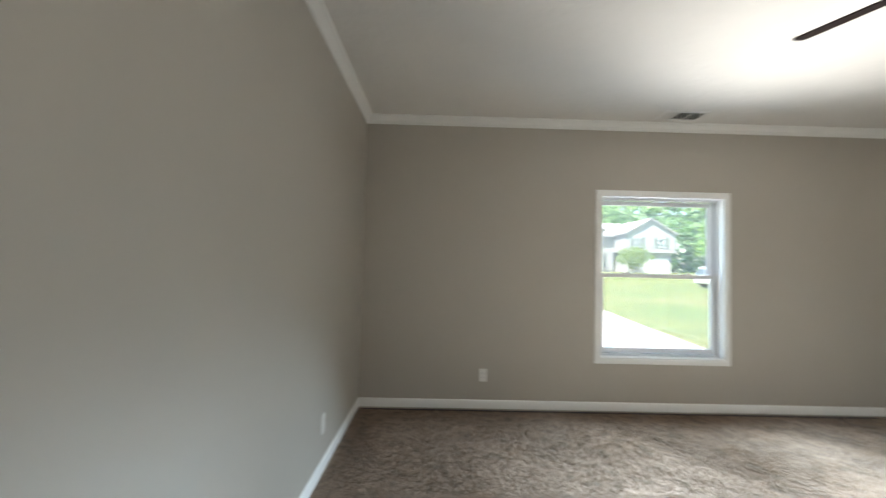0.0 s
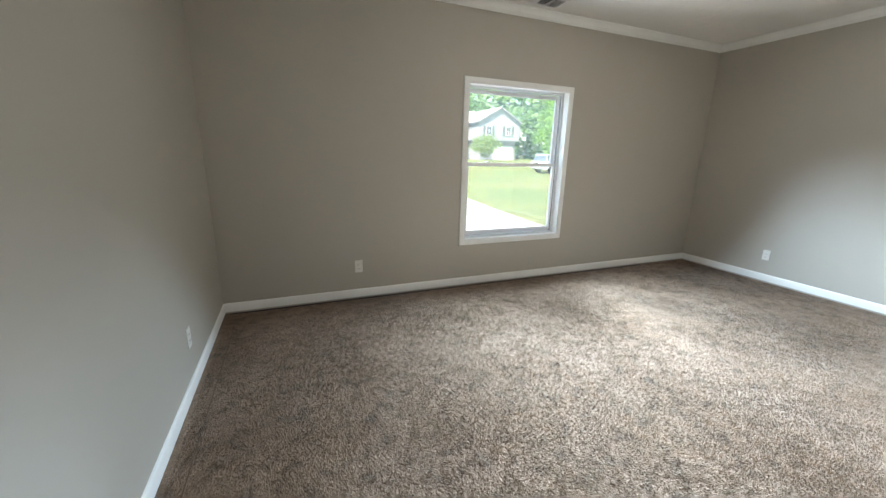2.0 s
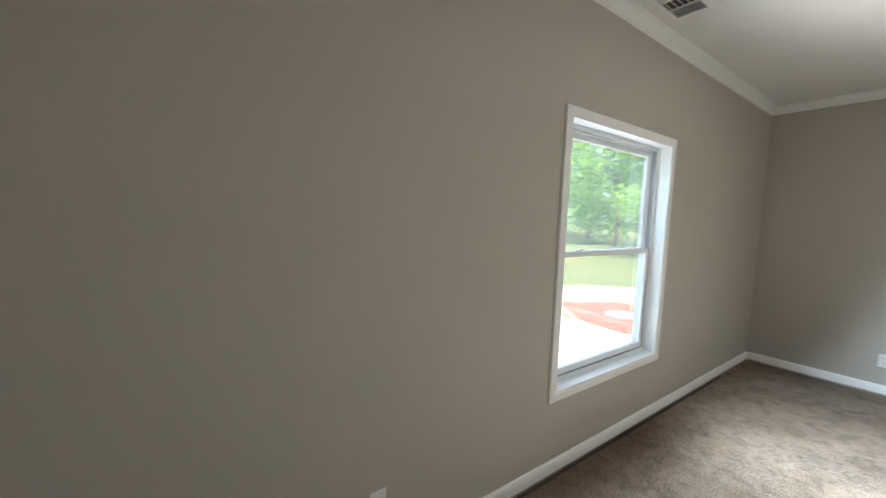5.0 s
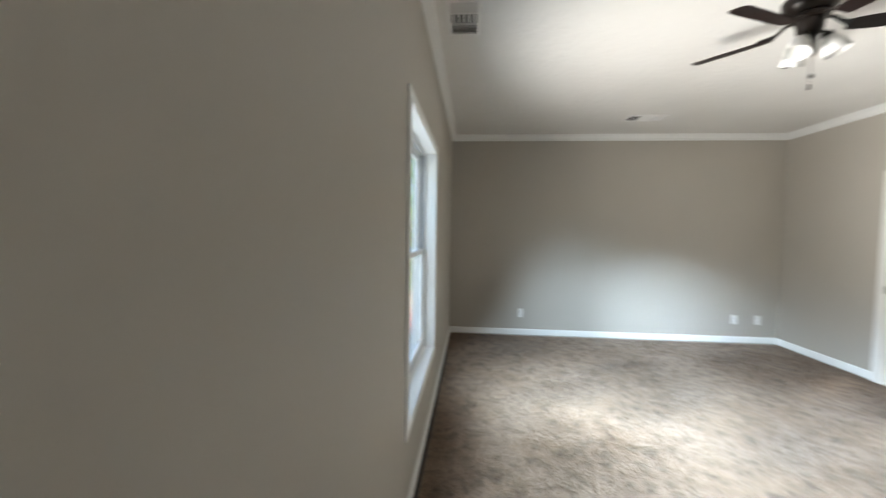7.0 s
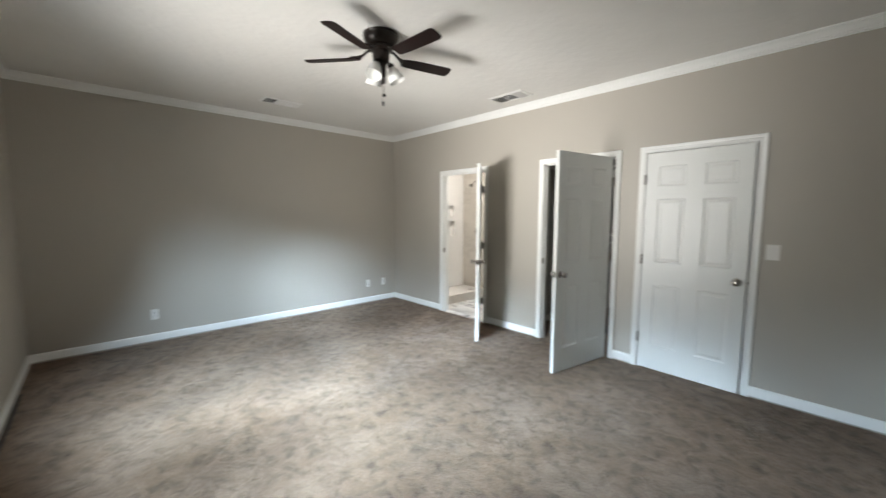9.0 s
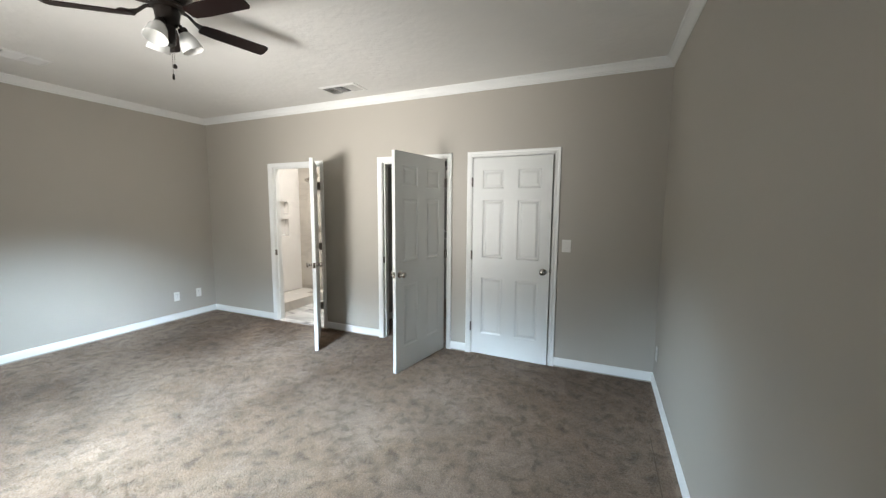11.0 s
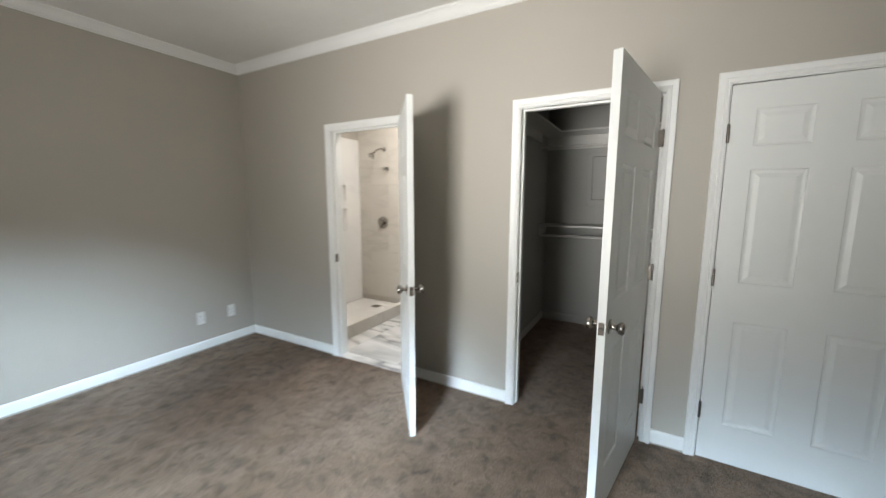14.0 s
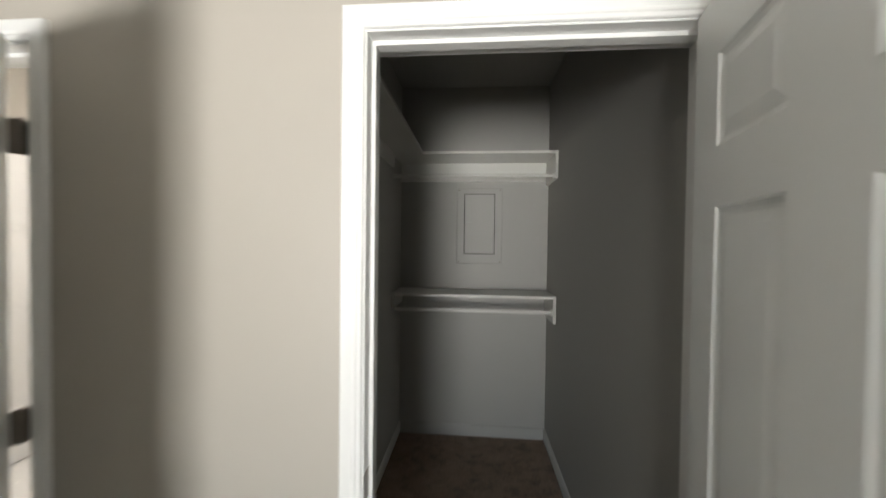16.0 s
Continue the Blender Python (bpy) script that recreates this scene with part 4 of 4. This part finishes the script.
def gable_roof(x0, x1, y0, y1, ze, zr, over=0.3, t=0.2):
    bm = bmesh.new()
    xm = (x0 + x1) / 2
    slope = (zr - ze) / (xm - x0)
    rings = []
    for y in (y0 - over, y1 + over):
        rings.append([Vector(p) for p in ((x0 - over, y, ze - slope * over), (xm, y, zr), (x1 + over, y, ze - slope * over), (x1 + over, y, ze - slope * over + t), (xm, y, zr + t), (x0 - over, y, ze - slope * over + t))])
    return sweep(bm, rings)


part("wall", gable(28.4, 35.8, HY, HY + 11, 3.55, 6.35, 8.45), SIDING, house, "white siding upper storey")
part("wall", boxes((28.9, 35.4, HY + 0.5, HY + 11, HB - 0.8, 3.55)), SIDING, house, "white lower storey")
part("roof", gable_roof(28.4, 35.8, HY, HY + 11, 6.36, 8.46), ROOFING, house, "pale shingle roof")
part("wall", boxes((14.0, 28.4, HY + 4.0, HY + 10, HB - 0.8, 6.1)), SIDING, house, "white recessed main block")
bm = bmesh.new()
sweep(bm, [[Vector((x, y, z)) for y, z in ((HY + 3.4, 6.0), (HY + 7.0, 8.3), (HY + 10.6, 6.0), (HY + 10.6, 6.2), (HY + 7.0, 8.5), (HY + 3.4, 6.2))] for x in (13.6, 31.0)])
part("roof", bm, ROOFING, house, "pale shingle main roof")
part("wall", gable(16.0, 24.6, HY - 1.0, HY + 6, HB - 0.8, 6.6, 8.4), SIDING, house, "white gabled wing")
part("roof", gable_roof(16.0, 24.6, HY - 1.0, HY + 6, 6.61, 8.41), ROOFING, house, "pale shingle roof")
for x in (30.1, 33.65, 23.4):
    y = HY if x > 25 else HY - 1.0
    w = part("window", frame_of(x - 0.5, x + 0.5, 4.35, 5.75, y - 0.08, y + 0.05, 0.09, 0.09, 0.09, 0.0), TRIM, house, "white framed window")
    part("pane", boxes((x - 0.42, x + 0.42, y - 0.04, y - 0.02, 4.43, 5.67)), FAR_GLASS, w, "dark pane")
    part("muntin", boxes((x - 0.03, x + 0.03, y - 0.07, y - 0.045, 4.43, 5.67), (x - 0.41, x - 0.03, y - 0.07, y - 0.045, 5.02, 5.08), (x + 0.03, x + 0.41, y - 0.07, y - 0.045, 5.02, 5.08)), TRIM, w)
    for s in (-1, 1):
        part("shutter", boxes((x + s * 0.78 - 0.24, x + s * 0.78 + 0.24, y - 0.07, y - 0.005, 4.3, 5.8), bevel=0.02, segments=1), SHUTTER, house, "dark grey-green shutter")
gd = part("garage_door", boxes((31.4, 34.9, HY + 0.42, HY + 0.495, HB - 0.2, 2.75), bevel=0.02, segments=1), TRIM, house, "white garage door")
for k in range(4):
    z = HB + 0.35 + 0.56 * k
    part("door_section", boxes((31.5, 34.8, HY + 0.39, HY + 0.418, z - 0.25, z + 0.25), bevel=0.01, segments=1), TRIM, gd)
part("front_door", boxes((26.3, 27.3, HY + 3.9, HY + 3.995, HB + 1.0, HB + 3.1)), SHUTTER, house, "dark front door")
for k in range(3):
    part("step", boxes((25.9, 27.7, HY + 2.6 + 0.4 * k, HY + 3.99, HB - 0.5 + 0.33 * k, HB + 0.0 + 0.33 * k)), CONCRETE, house, "concrete step")


# parked car
def car(at):
    root = thing("parked_car", "white sport utility vehicle parked on the grass", "car", at=at)
    w = 0.92

    def hull(profile, half, top_in=0.0):
        bm = bmesh.new()
        return sweep(bm, [[Vector((x, -half if s else half, z)) if not top_in else Vector((x, (-1 if s else 1) * (half - (top_in if z > 1.2 else 0)), z)) for x, z in profile] for s in (1, 0)])

    bm = hull([(-2.35, 0.42), (-2.38, 0.95), (-2.30, 1.05), (-1.95, 1.10), (0.95, 1.10), (1.95, 1.00), (2.25, 0.86), (2.34, 0.55), (2.28, 0.36), (-2.25, 0.34)], w)
    bmesh.ops.bevel(bm, geom=bm.edges[:], offset=0.05, segments=2, affect="EDGES")
    part("body", bm, CAR_PAINT, root, "white painted body", 40)
    part("cabin_glass", hull([(-2.18, 1.08), (-1.92, 1.66), (0.18, 1.68), (1.00, 1.08)], w - 0.05, 0.12), FAR_GLASS, root, "dark tinted windows")
    part("roof_panel", boxes((-1.98, 0.22, -0.76, 0.76, 1.66, 1.74), bevel=0.03), CAR_PAINT, root, "white roof")
    for x in (-1.95, -0.85, 0.30):
        part("pillar", sweep(bmesh.new(), [[Vector((x + dx + (0.42 if x > 0 else 0) * (1.08 + 0.6 - z) * 0.9, y * (w - 0.035 - (0.12 if z > 1.2 else 0)), z)) for dx, y in ((0, -1), (0.09, -1), (0.09, 1), (0, 1))] for z in (1.08, 1.67)]), CAR_PAINT, root, "white roof pillar")
    for x in (-1.42, 1.45):
        for y in (-w + 0.02, w - 0.02):
            m = pose(x, y, 0.36, 90)
            wh = part("wheel", lathe([(0.0, -0.09), (0.24, -0.10), (0.34, -0.10), (0.36, -0.06), (0.36, 0.06), (0.34, 0.10), (0.24, 0.10), (0.0, 0.09)], 28, None, m), RUBBER, root, "black tyre", 40)
            part("rim", lathe([(0.0, -0.105), (0.22, -0.105), (0.23, -0.08), (0.23, 0.08), (0.22, 0.105), (0.0, 0.105)], 20, None, m), HINGE_METAL, wh, "metal rim", 40)
    for y in (-0.62, 0.62):
        part("headlight", boxes((2.16, 2.31, y - 0.16, y + 0.16, 0.72, 0.84), bevel=0.03), FAR_GLASS, root, "clear headlight")
    return root


car(pose(24.6, 31.0, height(24.6, 31.0) - 0.01, 0, 0, 4))


# trees
def leaf_cloud(rng, centres, per, size, flat=0.8):
    """Leaf-like quads scattered round the clump centres; numpy arrays of points and faces."""
    pts, quads = [], []
    for cx, cy, cz, r in centres:
        for _ in range(per):
            u = Vector((rng.gauss(0, 1), rng.gauss(0, 1), rng.gauss(0, flat))).normalized() * r * (rng.random() ** 0.45)
            c = Vector((cx, cy, cz)) + u
            a = Vector((rng.gauss(0, 1), rng.gauss(0, 1), rng.gauss(0, 0.6))).normalized()
            b = a.cross(Vector((rng.gauss(0, 1), rng.gauss(0, 1), rng.gauss(0, 1)))).normalized()
            s = size * rng.uniform(0.6, 1.3)
            n = len(pts)
            pts += [c - a * s, c + b * s * 0.55, c + a * s, c - b * s * 0.55]
            quads.append((n, n + 1, n + 2, n + 3))
    return pts, quads


def crown_object(pts, quads, material, name="crown"):
    me = bpy.data.meshes.new(name)
    me.from_pydata(pts, [], quads)
    me.materials.append(material)
    return new(name, me)


def tree(x, y, h, spread, seed, label, leaf, per=130, size=0.16, clumps=26, low=0.25):
    rng = random.Random(seed)
    root = thing("tree", label, "tree", "trees around the lawn", at=pose(x, y, height(x, y)))
    bm = bmesh.new()
    trunk = [Vector((rng.uniform(-0.1, 0.1) * k, rng.uniform(-0.1, 0.1) * k, h * 0.75 * k / 5 - (0.2 if k == 0 else 0))) for k in range(6)]
    tube(bm, trunk, [0.030 * h * (1 - 0.16 * k) * 0.5 for k in range(6)], 9)
    centres = []
    for k in range(clumps):
        t = low + (1 - low) * (k + 0.5) / clumps
        a = rng.uniform(0, 2 * math.pi)
        reach = spread * (0.35 + 0.65 * math.sin(math.pi * min(1.0, (t - low) / (1 - low) * 0.85 + 0.12))) * rng.uniform(0.45, 1.0)
        tip = Vector((reach * math.cos(a), reach * math.sin(a), h * t + rng.uniform(-0.3, 0.3)))
        start = trunk[min(4, int(t * 4.2))]
        if k % 2 == 0:
            tube(bm, [start, (start + tip) / 2 + Vector((0, 0, -0.1)), tip], [0.012 * h * 0.5, 0.007 * h * 0.5, 0.02], 6)
        centres.append((*tip, spread * rng.uniform(0.25, 0.42)))
    part("trunk", bm, BARK, root, "grey-brown trunk with limbs", 40)
    pts, quads = leaf_cloud(rng, centres, per, size)
    crown = crown_object(pts, quads, leaf)
    crown.parent = root
    return root


GREEN, MIXED = "tall leafy tree with bright spring-green foliage", "dark leafy woodland tree"
tree(23.0, 12.0, 10.0, 4.2, 11, GREEN, LEAF, 170, 0.20, 34, 0.16)
tree(30.0, 19.5, 11.0, 4.6, 12, GREEN, LEAF, 150, 0.22, 32, 0.14)
tree(33.0, 11.0, 12.0, 5.0, 13, GREEN, LEAF, 150, 0.24, 32, 0.12)
tree(38.0, 27.0, 13.0, 5.2, 14, MIXED, LEAF_DARK, 130, 0.26, 30, 0.1)
tree(40.5, 50.0, 9.0, 4.2, 15, GREEN, LEAF, 130, 0.26, 30, 0.08)
tree(46.0, 45.0, 12.0, 5.0, 16, GREEN, LEAF, 130, 0.28, 30, 0.06)
tree(44.0, 18.0, 13.0, 5.4, 17, MIXED, LEAF_DARK, 130, 0.28, 30, 0.08)
tree(28.6, 52.5, 3.1, 2.5, 18, "small rounded shrub-like tree with yellow-green leaves before the white house", LEAF_LIGHT, 110, 0.13, 30, 0.32)

rng = random.Random(77)
centres = []
for k in range(620):
    x = -10 + 88 * ((k * 0.61803) % 1.0)
    y = 72 + rng.uniform(-4, 18) - max(0.0, x - 40) * 0.75
    top = rng.uniform(12, 17)
    z = rng.uniform(0.5, top)
    centres.append((x, y, z, rng.uniform(1.6, 2.8)))
pts, quads = leaf_cloud(rng, centres, 70, 0.62, 1.0)
woods = tagged(crown_object(pts, quads, LEAF_DARK, "far_woods"), "dense green woods rising behind the white house", "woods", "", "stuff")
bm = bmesh.new()
for k in range(60):
    x = -10 + 88 * ((k * 0.61803 + 0.3) % 1.0)
    y = 74 + rng.uniform(-3, 14) - max(0.0, x - 40) * 0.75
    tube(bm, [(x, y, height(x, y) - 0.3), (x + rng.uniform(-0.4, 0.4), y, 7), (x + rng.uniform(-0.6, 0.6), y, 14)], [0.28, 0.2, 0.06], 6)
tagged(part("far_trunks", bm, BARK), "grey trunks standing in the far woods", "tree trunks", "", "stuff")
bm = tube(bmesh.new(), [(-20 + 12 * k, 46 - 0.8 * k, 8.6 - 0.22 * (k * (8 - k)) * 0.35) for k in range(9)], 0.03, 6)
tagged(part("overhead_cable", bm, RUBBER), "thin overhead cable sagging across the lawn", "cable", "", "structure")

# carpet pile: small leaning tufts, brushed in patches
def pile(name, x0, x1, y0, y1, count, label):
    rs = np.random.RandomState(5)
    px, py = rs.uniform(x0, x1, count), rs.uniform(y0, y1, count)
    flow = 1.9 * np.sin(2.1 * px + 1.3 * np.sin(1.7 * py)) + 1.7 * np.cos(2.6 * py + 1.1 * np.sin(2.9 * px)) + 0.9 * np.sin(7.3 * px + 5.1 * py) + rs.normal(0, 0.55, count)
    lean = 0.004 + 0.004 * rs.random_sample(count)
    tall = 0.005 + 0.005 * rs.random_sample(count)
    turn = rs.uniform(0, 2 * np.pi, count)
    half = 0.0019 + 0.0014 * rs.random_sample(count)
    co = np.zeros((count, 3, 3), dtype=np.float32)
    co[:, 0, 0], co[:, 0, 1] = px - half * np.cos(turn), py - half * np.sin(turn)
    co[:, 1, 0], co[:, 1, 1] = px + half * np.cos(turn), py + half * np.sin(turn)
    co[:, 2, 0], co[:, 2, 1], co[:, 2, 2] = px + lean * np.cos(flow), py + lean * np.sin(flow), tall
    me = bpy.data.meshes.new(name)
    me.vertices.add(count * 3)
    me.vertices.foreach_set("co", co.ravel())
    me.loops.add(count * 3)
    me.loops.foreach_set("vertex_index", np.arange(count * 3, dtype=np.int32))
    me.polygons.add(count)
    me.polygons.foreach_set("loop_start", np.arange(0, count * 3, 3, dtype=np.int32))
    me.update(calc_edges=True)
    me.materials.append(CARPET)
    return tagged(new(name, me), label, "carpet pile", "", "stuff")


pile("carpet_pile", 0.035, LX - 0.035, 0.0, LY - 0.035, 620000, "brushed brown carpet fibres, lighter and darker in patches")
pile("closet_carpet_pile", CLO_X0 + 0.02, CLO_X1 - 0.02, CLO_Y + 0.02, -0.01, 30000, "brown carpet fibres on the closet floor")

# solid dark strip that draws the shadow line under the north baseboard
setting("gap_shade_strip", boxes((0.05, 4.9, LY - 0.034, LY - 0.016, 0.0005, 0.005)), GAP_SHADE, "dark strip standing for the shaded gap between carpet edge and baseboard", "carpet gap")
setting("carpet_seam", boxes((0.105, 0.109, 0.9, 4.1, 0.0005, 0.0025)), SEAM, "thin dark seam line in the carpet beside the wall", "carpet seam")

# ---------- tiles, last ----------
FT = 0.596
tile_mesh = {}


def tile_piece(parent, x0, x1, y0, y1, z0, z1, material):
    key = tuple(round(v, 3) for v in (x1 - x0, y1 - y0, z1 - z0)) + (material.name,)
    if key not in tile_mesh:
        tile_mesh[key] = mesh_of("tile", boxes((0, x1 - x0, 0, y1 - y0, 0, z1 - z0), bevel=0.0012, segments=1), material)
    ob = new("tile", tile_mesh[key])
    ob.parent = parent
    ob.location = (x0, y0, z0)
    return ob


bath_floor = bpy.data.objects["floor_bath"]
G = 0.004
for i in range(3):
    for j in range(3):
        x0 = max(BATH_X0 + 0.001, 3.32 + 0.6 * i)
        x1 = min(x0 + FT, CURB_X - 0.003)
        y1 = -WALL - 0.001 - 0.6 * j
        y0 = max(BATH_Y + 0.002, y1 - FT)
        if x1 - x0 > 0.03 and y1 - y0 > 0.03:
            tile_piece(bath_floor, x0, x1, y0, y1, -0.007, 0.002, FLOOR_TILE)
sill = bpy.data.objects["threshold_bath"]
bx0, bx1 = DOOR_X["bath"] - JAMB_W / 2 + 0.001, DOOR_X["bath"] + JAMB_W / 2 - 0.001
tile_piece(sill, bx0, bx1, -WALL + 0.003, -0.002, -0.005, 0.002, FLOOR_TILE)
back = bpy.data.objects["wall_bath_back"]
part("grout_bed", boxes((CURB_X, BATH_X1 + 0.010, BATH_Y + 0.0002, BATH_Y + 0.0095, 0.140, 2.74)), TILE_GROUT, back, "beige grout between the wall tiles")
z = 0.140
row = 0
while z < 2.70:
    z1 = min(z + 0.300, 2.74)
    x = CURB_X - (0.0 if row % 2 else 0.30)
    while x < BATH_X1:
        a, b = max(x, CURB_X), min(x + 0.600, BATH_X1 + 0.010)
        if b - a > 0.03:
            tile_piece(back, a, b - 0.002, BATH_Y + 0.0005, BATH_Y + 0.011, z, z1 - 0.002, WALL_TILE)
        x += 0.602
    z += 0.302
    row += 1
east = bpy.data.objects["wall_bath_east"]
# side wall of the shower: one smooth white panel cut round the two niches
ZTOP = 2.231
part("wall_panel", panel_wall("x", BATH_X1 + 0.001, BATH_X1 + 0.0115, BATH_Y + 0.012, -WALL - 0.002, 0.075, ZTOP, NICHES), WHITE_TILE, east, "smooth white shower wall panel")
for y0, y1, z0, z1 in NICHES:
    bm = boxes((BATH_X1 + 0.09, BATH_X1 + 0.098, y0, y1, z0, z1), (BATH_X1 + 0.012, BATH_X1 + 0.09, y0 - 0.009, y0, z0 - 0.009, z1 + 0.009), (BATH_X1 + 0.012, BATH_X1 + 0.09, y1, y1 + 0.009, z0 - 0.009, z1 + 0.009), (BATH_X1 + 0.012, BATH_X1 + 0.09, y0, y1, z0 - 0.009, z0), (BATH_X1 + 0.012, BATH_X1 + 0.09, y0, y1, z1, z1 + 0.009))
    part("niche", bm, WHITE_TILE, east, "white recessed shower niche")
